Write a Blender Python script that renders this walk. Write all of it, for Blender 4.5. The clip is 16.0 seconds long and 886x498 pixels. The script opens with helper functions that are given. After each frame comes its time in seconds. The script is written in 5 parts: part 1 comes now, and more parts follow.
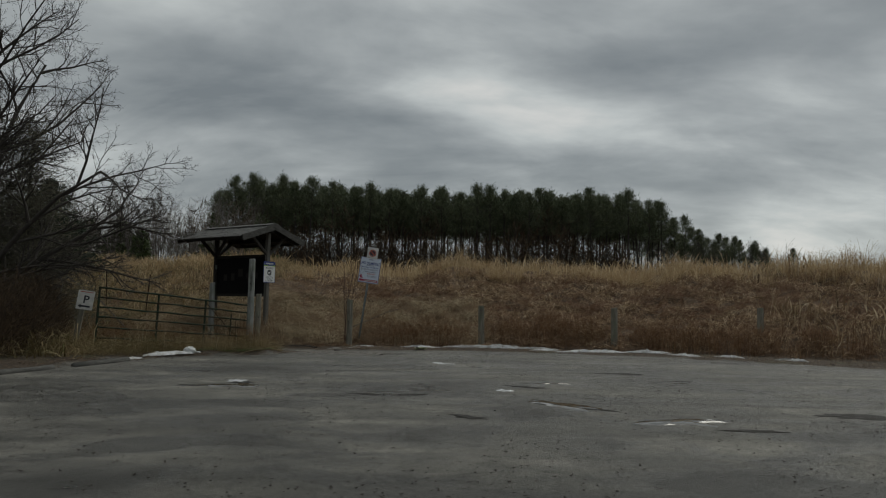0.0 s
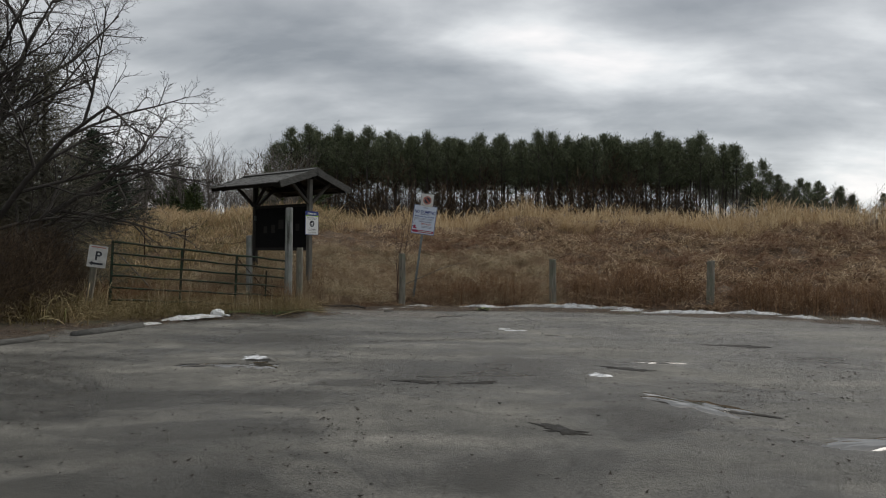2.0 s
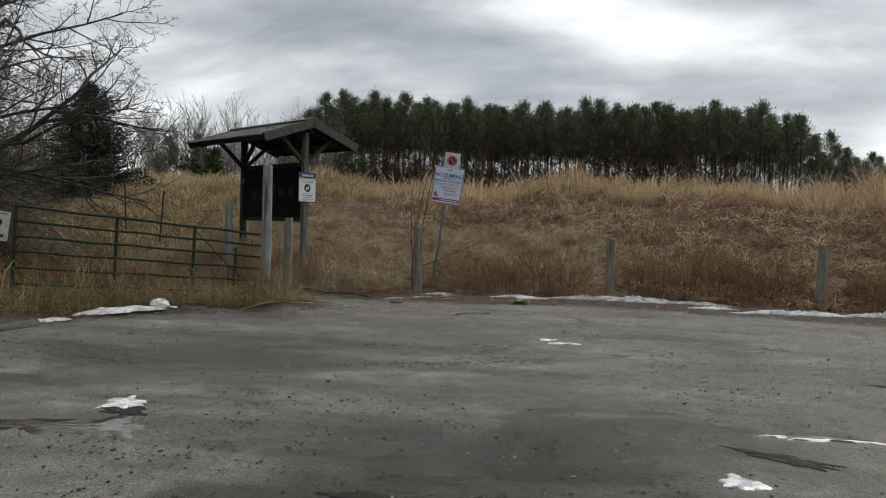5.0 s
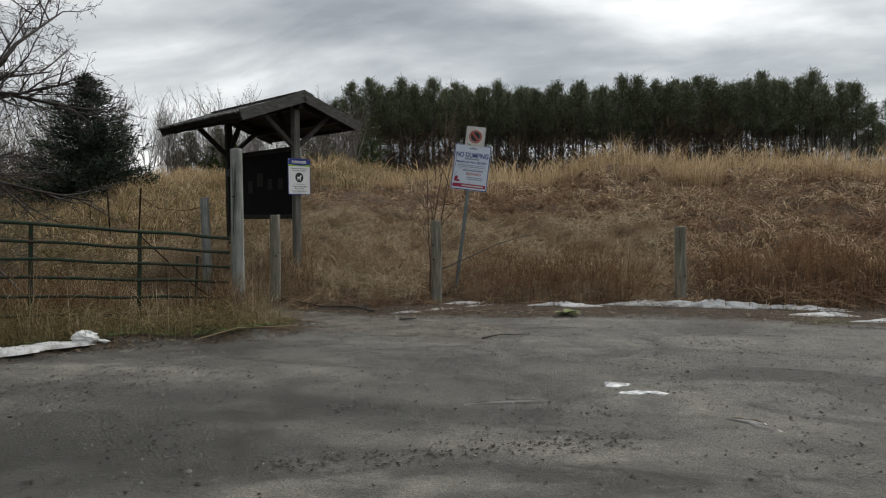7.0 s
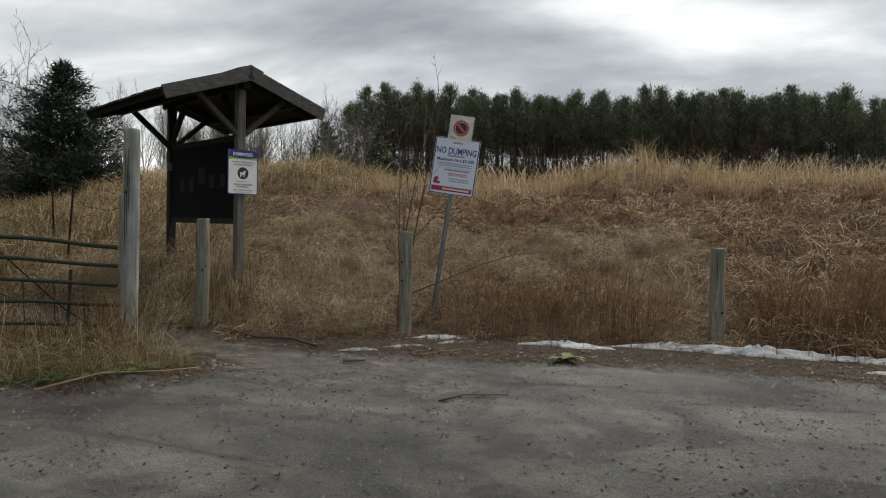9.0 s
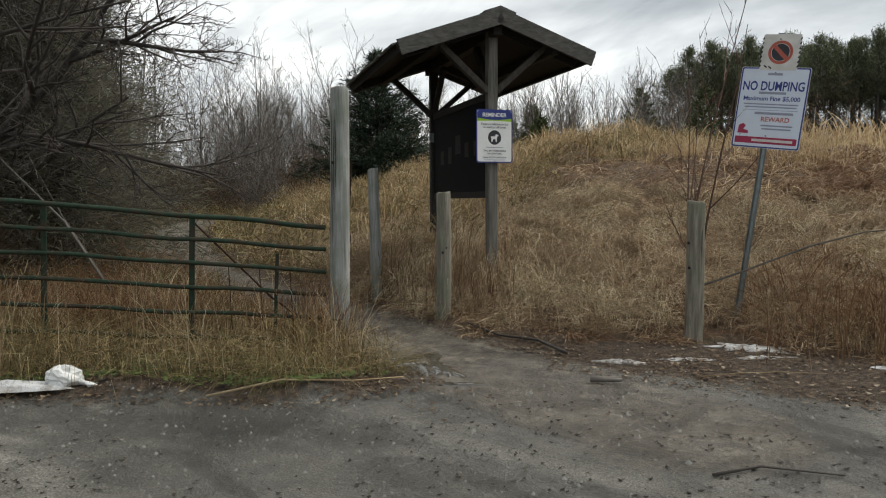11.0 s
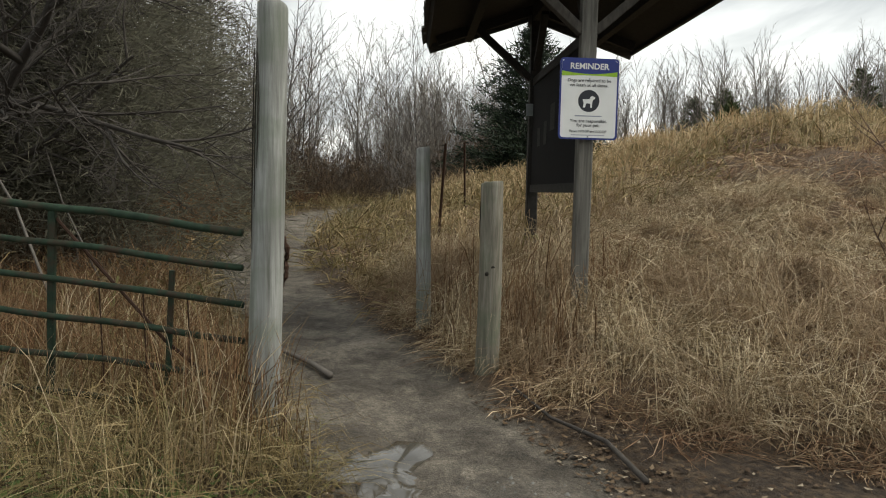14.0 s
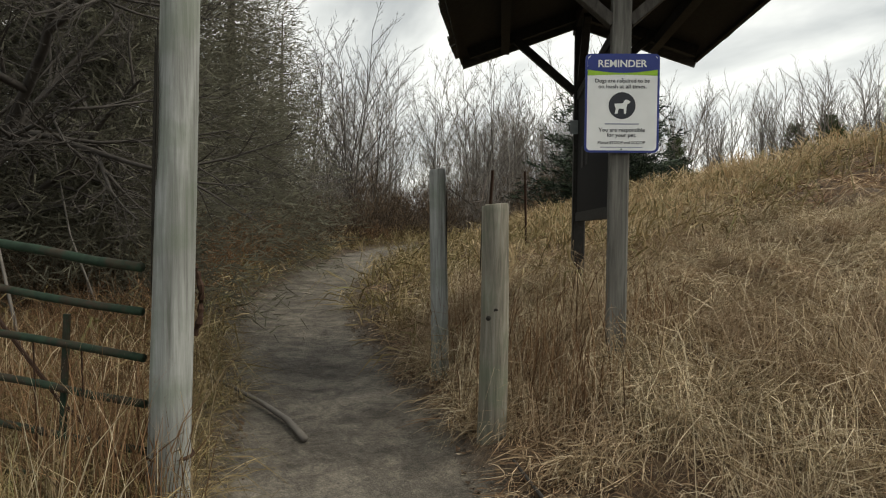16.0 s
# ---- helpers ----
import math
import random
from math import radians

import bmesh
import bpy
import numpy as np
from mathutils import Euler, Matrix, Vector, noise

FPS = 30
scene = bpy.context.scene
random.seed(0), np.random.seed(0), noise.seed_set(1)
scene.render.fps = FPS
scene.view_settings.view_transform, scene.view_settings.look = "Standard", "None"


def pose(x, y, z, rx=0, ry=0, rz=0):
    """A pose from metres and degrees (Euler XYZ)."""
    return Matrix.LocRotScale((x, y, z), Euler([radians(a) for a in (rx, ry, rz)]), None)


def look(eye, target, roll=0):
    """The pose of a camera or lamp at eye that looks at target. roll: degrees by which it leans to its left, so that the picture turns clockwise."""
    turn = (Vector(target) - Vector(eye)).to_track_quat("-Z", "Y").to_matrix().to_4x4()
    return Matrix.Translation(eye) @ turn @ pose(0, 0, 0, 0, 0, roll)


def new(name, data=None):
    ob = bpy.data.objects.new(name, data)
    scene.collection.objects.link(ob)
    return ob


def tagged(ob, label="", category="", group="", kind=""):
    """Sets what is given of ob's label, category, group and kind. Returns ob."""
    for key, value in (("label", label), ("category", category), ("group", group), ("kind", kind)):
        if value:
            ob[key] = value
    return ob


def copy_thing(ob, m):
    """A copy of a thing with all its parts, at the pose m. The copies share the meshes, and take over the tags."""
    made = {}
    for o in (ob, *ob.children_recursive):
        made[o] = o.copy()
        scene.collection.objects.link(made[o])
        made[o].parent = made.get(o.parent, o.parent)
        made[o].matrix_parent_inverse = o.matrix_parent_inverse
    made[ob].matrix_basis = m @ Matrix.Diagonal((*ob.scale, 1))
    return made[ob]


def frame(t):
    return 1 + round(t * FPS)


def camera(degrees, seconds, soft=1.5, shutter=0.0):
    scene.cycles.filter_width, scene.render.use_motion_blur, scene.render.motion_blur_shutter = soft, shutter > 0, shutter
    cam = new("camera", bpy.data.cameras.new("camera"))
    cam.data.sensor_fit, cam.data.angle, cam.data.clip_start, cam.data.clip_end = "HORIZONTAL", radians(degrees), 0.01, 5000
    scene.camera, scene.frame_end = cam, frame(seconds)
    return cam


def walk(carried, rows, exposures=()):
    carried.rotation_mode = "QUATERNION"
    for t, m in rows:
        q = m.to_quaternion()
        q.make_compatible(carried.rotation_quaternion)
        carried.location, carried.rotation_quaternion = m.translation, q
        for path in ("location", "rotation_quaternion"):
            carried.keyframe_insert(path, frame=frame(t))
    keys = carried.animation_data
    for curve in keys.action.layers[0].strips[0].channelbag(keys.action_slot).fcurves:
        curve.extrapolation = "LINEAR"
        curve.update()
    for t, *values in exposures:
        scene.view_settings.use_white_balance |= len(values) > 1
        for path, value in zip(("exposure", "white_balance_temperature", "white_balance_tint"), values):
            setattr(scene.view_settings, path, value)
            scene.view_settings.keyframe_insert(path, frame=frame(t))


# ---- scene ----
cam = camera(64.3, 16.0, 1.1)
PATH = [
    (0, (0.743, -1.104, 1.231), (0.689, 0.889, 1.389), 0.9),
    (0.5, (0.647, -0.449, 1.216), (0.454, 1.541, 1.267), 0.2),
    (1, (0.624, 0.224, 1.216), (0.39, 2.21, 1.165), 0.9),
    (1.5, (0.556, 0.833, 1.27), (0.313, 2.818, 1.271), 0.7),
    (2, (0.523, 1.5, 1.279), (0.304, 3.487, 1.299), 0.5),
    (2.5, (0.47, 2.102, 1.264), (0.223, 4.087, 1.254), 0.7),
    (3, (0.481, 2.719, 1.264), (0.231, 4.702, 1.209), 0.9),
    (3.5, (0.472, 3.387, 1.261), (0.199, 5.366, 1.166), 0.9),
    (4, (0.462, 3.959, 1.296), (0.18, 5.938, 1.242), 1.1),
    (6.5, (0.158, 7.455, 1.374), (-0.275, 9.406, 1.293), 1.1),
    (7, (0.094, 8.075, 1.4), (-0.337, 10.026, 1.309), -0.5),
    (7.5, (0.054, 8.688, 1.368), (-0.468, 10.616, 1.267), 0.5),
    (8, (0.04, 9.228, 1.428), (-0.419, 11.172, 1.339), -0.0),
    (8.5, (0.124, 9.885, 1.41), (-0.324, 11.833, 1.327), 1.1),
    (9, (0.152, 10.497, 1.417), (-0.327, 12.437, 1.353), 1.2),
    (9.5, (0.129, 11.061, 1.354), (-0.624, 12.912, 1.274), 1.9),
    (10, (0.071, 11.561, 1.384), (-0.95, 13.277, 1.265), 1.0),
    (12.5, (-0.389, 13.988, 1.337), (-1.829, 15.369, 1.186), 1.1),
    (13, (-0.57, 14.474, 1.384), (-2.09, 15.762, 1.207), 1.8),
    (13.5, (-0.809, 14.847, 1.381), (-2.386, 16.064, 1.203), 1.5),
    (14, (-1.054, 15.188, 1.376), (-2.677, 16.346, 1.214), 1.2),
    (14.5, (-1.189, 15.562, 1.36), (-2.879, 16.628, 1.267), 1.9),
    (15, (-1.345, 15.861, 1.34), (-3.061, 16.885, 1.259), 1.3),
    (15.5, (-1.43, 16.076, 1.308), (-3.171, 17.058, 1.245), 0.4),
    (16, (-1.477, 16.186, 1.323), (-3.242, 17.124, 1.26), 0.6),
]
walk(cam, [(t, look(eye, target, roll)) for t, eye, target, roll in PATH],
     [(0, -0.42, 6600, 4), (0.5, 0.08, 6600, 8), (1.0, 0.2, 6600, 9), (1.5, 0.42, 6600, 9), (2.0, 0.24, 6600, 9), (2.5, 0.2, 6600, 9), (3.0, 0.22, 6600, 9), (3.5, 0.42, 6600, 9), (4.0, 0.5, 6600, 9), (7, 0.46, 6650, 8),
      (8.0, 0.56, 6680, 8), (9.0, 0.5, 6700, 8), (9.5, 0.42, 6700, 8), (10, 0.54, 6700, 8), (12.5, 1.0, 6900, 6), (14.5, 0.97, 7000, 6), (16, 0.87, 7100, 6)])

# ---- world and light ----
world = bpy.data.worlds.new("sky")
scene.world = world
world.use_nodes = True
SUN_EL, SUN_AZ = 48.0, 40.0


def build_sky():
    nt = world.node_tree
    n, l = nt.nodes, nt.links
    n.clear()
    out = n.new("ShaderNodeOutputWorld")
    bg = n.new("ShaderNodeBackground")
    sky = n.new("ShaderNodeTexSky")
    sky.sky_type = "NISHITA"
    sky.sun_disc = False
    sky.sun_elevation, sky.sun_rotation = radians(SUN_EL), radians(SUN_AZ)
    tc = n.new("ShaderNodeTexCoord")
    sep = n.new("ShaderNodeSeparateXYZ")
    l.new(tc.outputs["Generated"], sep.inputs[0])
    # the cloud deck lies on a plane overhead, so that it flattens towards the horizon
    up = n.new("ShaderNodeMath")
    up.operation = "MAXIMUM"
    up.inputs[1].default_value = 0.0
    l.new(sep.outputs["Z"], up.inputs[0])
    add = n.new("ShaderNodeMath")
    add.operation = "ADD"
    add.inputs[1].default_value = 0.34
    l.new(up.outputs[0], add.inputs[0])
    plane = []
    for axis in "XY":
        d = n.new("ShaderNodeMath")
        d.operation = "DIVIDE"
        l.new(sep.outputs[axis], d.inputs[0])
        l.new(add.outputs[0], d.inputs[1])
        plane.append(d)
    com = n.new("ShaderNodeCombineXYZ")
    l.new(plane[0].outputs[0], com.inputs[0])
    l.new(plane[1].outputs[0], com.inputs[1])
    mp = n.new("ShaderNodeMapping")
    mp.inputs["Scale"].default_value = (0.692, 1.16, 1)
    mp.inputs["Location"].default_value = (24.66, -18.91, 0)
    mp.inputs["Rotation"].default_value = (0, 0, radians(1.1))
    l.new(com.outputs[0], mp.inputs["Vector"])
    big = n.new("ShaderNodeTexNoise")
    big.inputs["Scale"].default_value = 1.25
    big.inputs["Detail"].default_value = 6
    big.inputs["Roughness"].default_value = 0.5
    big.inputs["Distortion"].default_value = 0.25
    l.new(mp.outputs[0], big.inputs["Vector"])
    ramp = n.new("ShaderNodeValToRGB")
    e = ramp.color_ramp.elements
    e[0].position, e[0].color = 0.40, (0.25, 0.27, 0.295, 1)
    e[1].position, e[1].color = 0.66, (0.95, 0.92, 0.92, 1)
    for p, c in ((0.47, (0.36, 0.38, 0.405, 1)), (0.53, (0.50, 0.52, 0.545, 1)), (0.59, (0.70, 0.72, 0.74, 1))):
        ramp.color_ramp.elements.new(p).color = c
    small = n.new("ShaderNodeTexNoise")
    small.inputs["Scale"].default_value = 3.0
    small.inputs["Detail"].default_value = 7
    small.inputs["Roughness"].default_value = 0.55
    small.inputs["Distortion"].default_value = 0.5
    l.new(mp.outputs[0], small.inputs["Vector"])
    both = n.new("ShaderNodeMath")
    both.operation = "MULTIPLY_ADD"
    both.inputs[1].default_value = 0.24
    l.new(small.outputs["Fac"], both.inputs[0])
    part_big = n.new("ShaderNodeMath")
    part_big.operation = "MULTIPLY"
    part_big.inputs[1].default_value = 0.80
    l.new(big.outputs["Fac"], part_big.inputs[0])
    l.new(part_big.outputs[0], both.inputs[2])
    l.new(both.outputs[0], ramp.inputs[0])
    veil = n.new("ShaderNodeMixRGB")
    veil.blend_type = "MIX"
    veil.inputs[0].default_value = 0.93
    gain = n.new("ShaderNodeMixRGB")
    gain.blend_type = "MULTIPLY"
    gain.inputs[0].default_value = 1
    gain.inputs[2].default_value = (0.12, 0.12, 0.12, 1)
    l.new(sky.outputs[0], gain.inputs[1])
    l.new(gain.outputs[0], veil.inputs[1])
    l.new(ramp.outputs[0], veil.inputs[2])
    l.new(veil.outputs[0], bg.inputs[0])
    bg.inputs[1].default_value = 0.95
    l.new(bg.outputs[0], out.inputs[0])


build_sky()
sun_data = bpy.data.lights.new("sun", "SUN")
sun_data.energy, sun_data.angle, sun_data.color = 1.5, radians(35), (1.0, 0.96, 0.9)
sun = new("sun", sun_data)
sun.matrix_world = look((60 * math.sin(radians(SUN_AZ)), 60 * math.cos(radians(SUN_AZ)), 60 * math.tan(radians(SUN_EL))), (0, 0, 0))


# ---- materials ----
class Nodes:
    """Short hand for building a material."""

    def __init__(self, name):
        self.mat = bpy.data.materials.new(name)
        self.mat.use_nodes = True
        self.n, self.l = self.mat.node_tree.nodes, self.mat.node_tree.links
        self.bsdf = self.n["Principled BSDF"]
        self.geo = self.n.new("ShaderNodeNewGeometry")

    def put(self, value, socket):
        if isinstance(value, (int, float, tuple)):
            socket.default_value = value
        else:
            self.l.new(value, socket)

    def place(self, scale=(1, 1, 1), local=False):
        m = self.n.new("ShaderNodeMapping")
        m.inputs["Scale"].default_value = scale
        src = self.n.new("ShaderNodeTexCoord").outputs["Object"] if local else self.geo.outputs["Position"]
        self.l.new(src, m.inputs["Vector"])
        return m.outputs[0]

    def noise(self, scale, detail=4, rough=0.55, vec=None, distort=0.0):
        t = self.n.new("ShaderNodeTexNoise")
        t.inputs["Scale"].default_value, t.inputs["Detail"].default_value = scale, detail
        t.inputs["Roughness"].default_value, t.inputs["Distortion"].default_value = rough, distort
        self.l.new(vec if vec is not None else self.place(), t.inputs["Vector"])
        return t.outputs["Fac"]

    def ramp(self, fac, stops):
        r = self.n.new("ShaderNodeValToRGB")
        els = r.color_ramp.elements
        while len(els) < len(stops):
            els.new(0.5)
        for el, (p, c) in zip(els, stops):
            el.position = p
            el.color = (*c, 1) if isinstance(c, tuple) else (c, c, c, 1)
        self.l.new(fac, r.inputs[0])
        return r.outputs["Color"]

    def mix(self, fac, a, b, blend="MIX"):
        m = self.n.new("ShaderNodeMixRGB")
        m.blend_type = blend
        for v, s in zip((fac, a, b), m.inputs):
            if isinstance(v, tuple):
                v = (*v, 1)
            self.put(v, s)
        return m.outputs[0]

    def math(self, op, a, b=0.0):
        m = self.n.new("ShaderNodeMath")
        m.operation = op
        self.put(a, m.inputs[0])
        self.put(b, m.inputs[1])
        return m.outputs[0]

    def attr(self, name):
        a = self.n.new("ShaderNodeAttribute")
        a.attribute_name = name
        return a.outputs["Fac"]

    def bump(self, fac, strength=0.4, dist=0.01):
        b = self.n.new("ShaderNodeBump")
        b.inputs["Strength"].default_value, b.inputs["Distance"].default_value = strength, dist
        self.l.new(fac, b.inputs["Height"])
        self.l.new(b.outputs[0], self.bsdf.inputs["Normal"])

    def done(self, color, rough=0.8, metal=0.0, spec=0.4):
        if isinstance(color, tuple):
            color = (*color, 1)
        self.put(color, self.bsdf.inputs["Base Color"])
        self.put(rough, self.bsdf.inputs["Roughness"])
        self.put(metal, self.bsdf.inputs["Metallic"])
        self.put(spec, self.bsdf.inputs["Specular IOR Level"])
        return self.mat


def wood_mat(name, dark, mid, light, scale=10, bump=0.5, rough=0.85, grain=(1, 1, 0.06), local=False, green=0.0):
    k = Nodes(name)
    v = k.place(grain, local)
    g = k.noise(scale * 4, 6, 0.65, v, 0.4)
    big = k.noise(2.2, 3, 0.5)
    c = k.ramp(g, [(0.3, dark), (0.5, mid), (0.72, light)])
    c = k.mix(k.math("MULTIPLY", big, 0.6), c, dark, "MIX")
    if green:
        c = k.mix(k.math("MULTIPLY", k.ramp(k.noise(5, 4), [(0.48, 0.0), (0.65, 1.0)]), green), c, (0.10, 0.13, 0.08))
    k.bump(g, bump, 0.006)
    return k.done(c, rough)


def island_mat(name, stops, patch=None, rough=0.75, scale=0.5, through_light=0.0):
    """Blades, needles and twigs: each loose piece takes its own shade; patches drift over metres."""
    k = Nodes(name)
    c = k.ramp(k.geo.outputs["Random Per Island"], stops)
    if patch:
        f = k.ramp(k.noise(scale, 3), [(0.42, 0.0), (0.62, 1.0)])
        c = k.mix(k.math("MULTIPLY", f, 0.7), c, patch, "MIX")
    c = k.mix(0.5, c, k.ramp(k.noise(9, 2), [(0.3, 0.55), (0.7, 1.0)]), "MULTIPLY")
    k.done(c, rough, 0, 0.25)
    if through_light:
        tr = k.n.new("ShaderNodeBsdfTranslucent")
        k.l.new(c, tr.inputs["Color"])
        mx = k.n.new("ShaderNodeMixShader")
        mx.inputs[0].default_value = through_light
        k.l.new(k.bsdf.outputs[0], mx.inputs[1])
        k.l.new(tr.outputs[0], mx.inputs[2])
        k.l.new(mx.outputs[0], k.n["Material Output"].inputs["Surface"])
    return k.mat


def plain_mat(name, color, rough=0.6, metal=0.0, vary=0.15, scale=14, bump=0.0, spec=0.4):
    k = Nodes(name)
    f = k.noise(scale, 5, 0.6)
    c = k.mix(1.0, color, k.ramp(f, [(0.3, 1 - vary), (0.7, 1.0)]), "MULTIPLY")
    if bump:
        k.bump(k.noise(scale * 6, 4), bump, 0.004)
    return k.done(c, rough, metal, spec)


def ground_mat():
    k = Nodes("earth_and_gravel")
    wob = k.math("MULTIPLY", k.math("SUBTRACT", k.noise(1.3, 6, 0.65), 0.5), 1.1)
    lot = k.ramp(k.math("ADD", k.math("MULTIPLY", k.math("ADD", k.attr("lot"), wob), 2.2), 0.5), [(0.3, 0.0), (0.7, 1.0)])
    wob2 = k.math("MULTIPLY", k.math("SUBTRACT", k.noise(2.2, 5, 0.6), 0.5), 0.5)
    trail = k.ramp(k.math("ADD", k.math("MULTIPLY", k.math("ADD", k.attr("trail"), wob2), 3.0), 0.5), [(0.2, 0.0), (0.8, 1.0)])
    fine = k.noise(90, 4, 0.7)
    grit = k.noise(28, 5, 0.7)
    worn = k.noise(0.5, 4, 0.5, k.place((0.75, 1.2, 1)), 0.6)
    stain = k.noise(0.62, 7, 0.62, k.place((0.7, 1.3, 1)), 0.8)
    gravel = k.ramp(worn, [(0.3, (0.051, 0.049, 0.041)), (0.46, (0.098, 0.094, 0.080)), (0.62, (0.185, 0.177, 0.154))])
    # tyre tracks sweep across in front of the bank
    ruts = k.noise(1.0, 3, 0.5, k.place((0.16, 1.5, 1)), 0.5)
    gravel = k.mix(0.8, gravel, k.ramp(ruts, [(0.32, 0.62), (0.5, 1.0), (0.66, 1.35)]), "MULTIPLY")
    damp = k.ramp(stain, [(0.465, 0.0), (0.585, 0.75)])
    gravel = k.mix(damp, gravel, (0.040, 0.039, 0.034))
    gravel = k.mix(0.7, gravel, k.ramp(k.noise(3.2, 7, 0.7, None, 0.5), [(0.32, 0.5), (0.5, 1.0), (0.66, 1.45)]), "MULTIPLY")
    pit = k.ramp(k.noise(1.9, 4, 0.65, k.place((0.6, 1.5, 1)), 1.2), [(0.68, 0.0), (0.74, 0.75)])
    gravel = k.mix(pit, gravel, (0.02, 0.018, 0.016))
    gravel = k.mix(0.95, gravel, k.ramp(fine, [(0.30, 0.35), (0.52, 0.98), (0.70, 1.75)]), "MULTIPLY")
    gravel = k.mix(0.6, gravel, k.ramp(grit, [(0.35, 0.72), (0.65, 1.12)]), "MULTIPLY")
    mud = k.ramp(k.noise(1.6, 5, 0.6, None, 0.4), [(0.3, (0.068, 0.057, 0.044)), (0.7, (0.185, 0.163, 0.132))])
    mud = k.mix(0.9, mud, k.ramp(k.noise(4.5, 7, 0.72, None, 0.8), [(0.34, 0.4), (0.5, 0.95), (0.64, 1.6)]), "MULTIPLY")
    mud = k.mix(0.9, mud, k.ramp(fine, [(0.3, 0.4), (0.52, 1.0), (0.7, 1.6)]), "MULTIPLY")
    mud = k.mix(0.8, mud, k.ramp(grit, [(0.35, 0.6), (0.65, 1.15)]), "MULTIPLY")
    litter = k.ramp(k.noise(14, 6, 0.7), [(0.3, (0.018, 0.012, 0.008)), (0.5, (0.05, 0.033, 0.02)), (0.7, (0.13, 0.09, 0.052))])
    moss = k.ramp(k.noise(0.8, 4), [(0.55, 0.0), (0.7, 0.45)])
    litter = k.mix(moss, litter, (0.06, 0.075, 0.025))
    thatch = k.ramp(k.noise(17, 6, 0.75), [(0.32, (0.025, 0.015, 0.009)), (0.5, (0.085, 0.052, 0.029)), (0.68, (0.21, 0.145, 0.08))])
    litter = k.mix(k.ramp(k.attr("bank"), [(0.05, 0.0), (0.3, 1.0)]), litter, thatch)
    c = k.mix(lot, litter, gravel)
    c = k.mix(trail, c, mud)
    wet = k.mix(damp, k.ramp(worn, [(0.3, 0.42), (0.6, 0.78)]), (0.2, 0.2, 0.2))
    rough = k.mix(lot, (0.9, 0.9, 0.9), wet)
    k.bump(k.math("ADD", k.math("MULTIPLY", grit, 1.5), fine), 0.9, 0.02)
    return k.done(c, rough, 0, 0.45)


M_GROUND = ground_mat()
M_STRAW = island_mat("dry_grass_straw", [(0, (0.085, 0.058, 0.034)), (0.3, (0.24, 0.175, 0.10)), (0.6, (0.48, 0.38, 0.235)), (1, (0.82, 0.71, 0.51))], (0.25, 0.165, 0.10), 0.75, 1.1, 0.25)
M_BANK = island_mat("russet_bank_grass", [(0, (0.065, 0.037, 0.022)), (0.35, (0.20, 0.12, 0.067)), (0.7, (0.43, 0.30, 0.178)), (1, (0.82, 0.66, 0.45))], (0.19, 0.10, 0.057), 0.75, 0.9, 0.25)
M_PALE = island_mat("tall_pale_grass", [(0, (0.27, 0.185, 0.095)), (0.5, (0.52, 0.40, 0.24)), (1, (0.80, 0.65, 0.42))], (0.34, 0.225, 0.12), 0.75, 0.7, 0.45)
M_OLIVE = island_mat("verge_grass_olive", [(0, (0.085, 0.06, 0.028)), (0.35, (0.20, 0.148, 0.07)), (0.7, (0.32, 0.24, 0.12)), (0.86, (0.52, 0.42, 0.25)), (1, (0.14, 0.15, 0.05))], (0.13, 0.108, 0.042), 0.75, 0.9, 0.25)
M_RUST = island_mat("rust_weed_stems", [(0, (0.085, 0.046, 0.024)), (0.6, (0.19, 0.108, 0.056)), (1, (0.34, 0.215, 0.12))], None, 0.8, 0.5, 0.25)
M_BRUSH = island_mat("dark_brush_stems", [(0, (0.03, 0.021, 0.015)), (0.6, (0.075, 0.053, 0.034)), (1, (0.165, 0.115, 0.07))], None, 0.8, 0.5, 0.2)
M_LEAF = island_mat("fallen_leaves", [(0, (0.03, 0.018, 0.01)), (0.5, (0.075, 0.046, 0.026)), (0.88, (0.14, 0.095, 0.055)), (1, (0.36, 0.30, 0.22))], None)
M_CRUMB = island_mat("dark_mud_crumbs", [(0, (0.015, 0.012, 0.009)), (0.8, (0.04, 0.032, 0.024)), (1, (0.2, 0.19, 0.17))], None)
M_WEED = plain_mat("yellow_green_leaf", (0.17, 0.205, 0.06), 0.6, 0, 0.4, 20)
M_GREENLEAF = island_mat("ground_ivy_leaves", [(0, (0.03, 0.05, 0.012)), (1, (0.10, 0.14, 0.04))], None)
M_NEEDLE = island_mat("spruce_needles", [(0, (0.009, 0.016, 0.011)), (0.6, (0.024, 0.04, 0.023)), (1, (0.055, 0.082, 0.045))], None, 0.65)
M_PINE = island_mat("pine_needles", [(0, (0.045, 0.058, 0.034)), (0.6, (0.105, 0.126, 0.072)), (1, (0.21, 0.235, 0.135))], None, 0.65, 0.5, 0.2)
M_YOUNG = island_mat("young_pine_needles", [(0, (0.03, 0.045, 0.015)), (1, (0.09, 0.12, 0.045))], None, 0.65)
M_CEDAR = island_mat("dead_cedar_sprays", [(0, (0.085, 0.081, 0.062)), (0.6, (0.15, 0.145, 0.11)), (1, (0.23, 0.222, 0.165))], None, 0.8, 0.5, 0.5)
M_BARK = plain_mat("grey_brown_bark", (0.075, 0.064, 0.055), 0.9, 0, 0.45, 9, 0.5)
M_DARKBARK = plain_mat("dark_wet_bark", (0.062, 0.054, 0.047), 0.85, 0, 0.4, 9, 0.5)
M_TWIG = island_mat("grey_twigs", [(0, (0.075, 0.067, 0.06)), (0.7, (0.15, 0.135, 0.12)), (1, (0.27, 0.245, 0.215))], None)
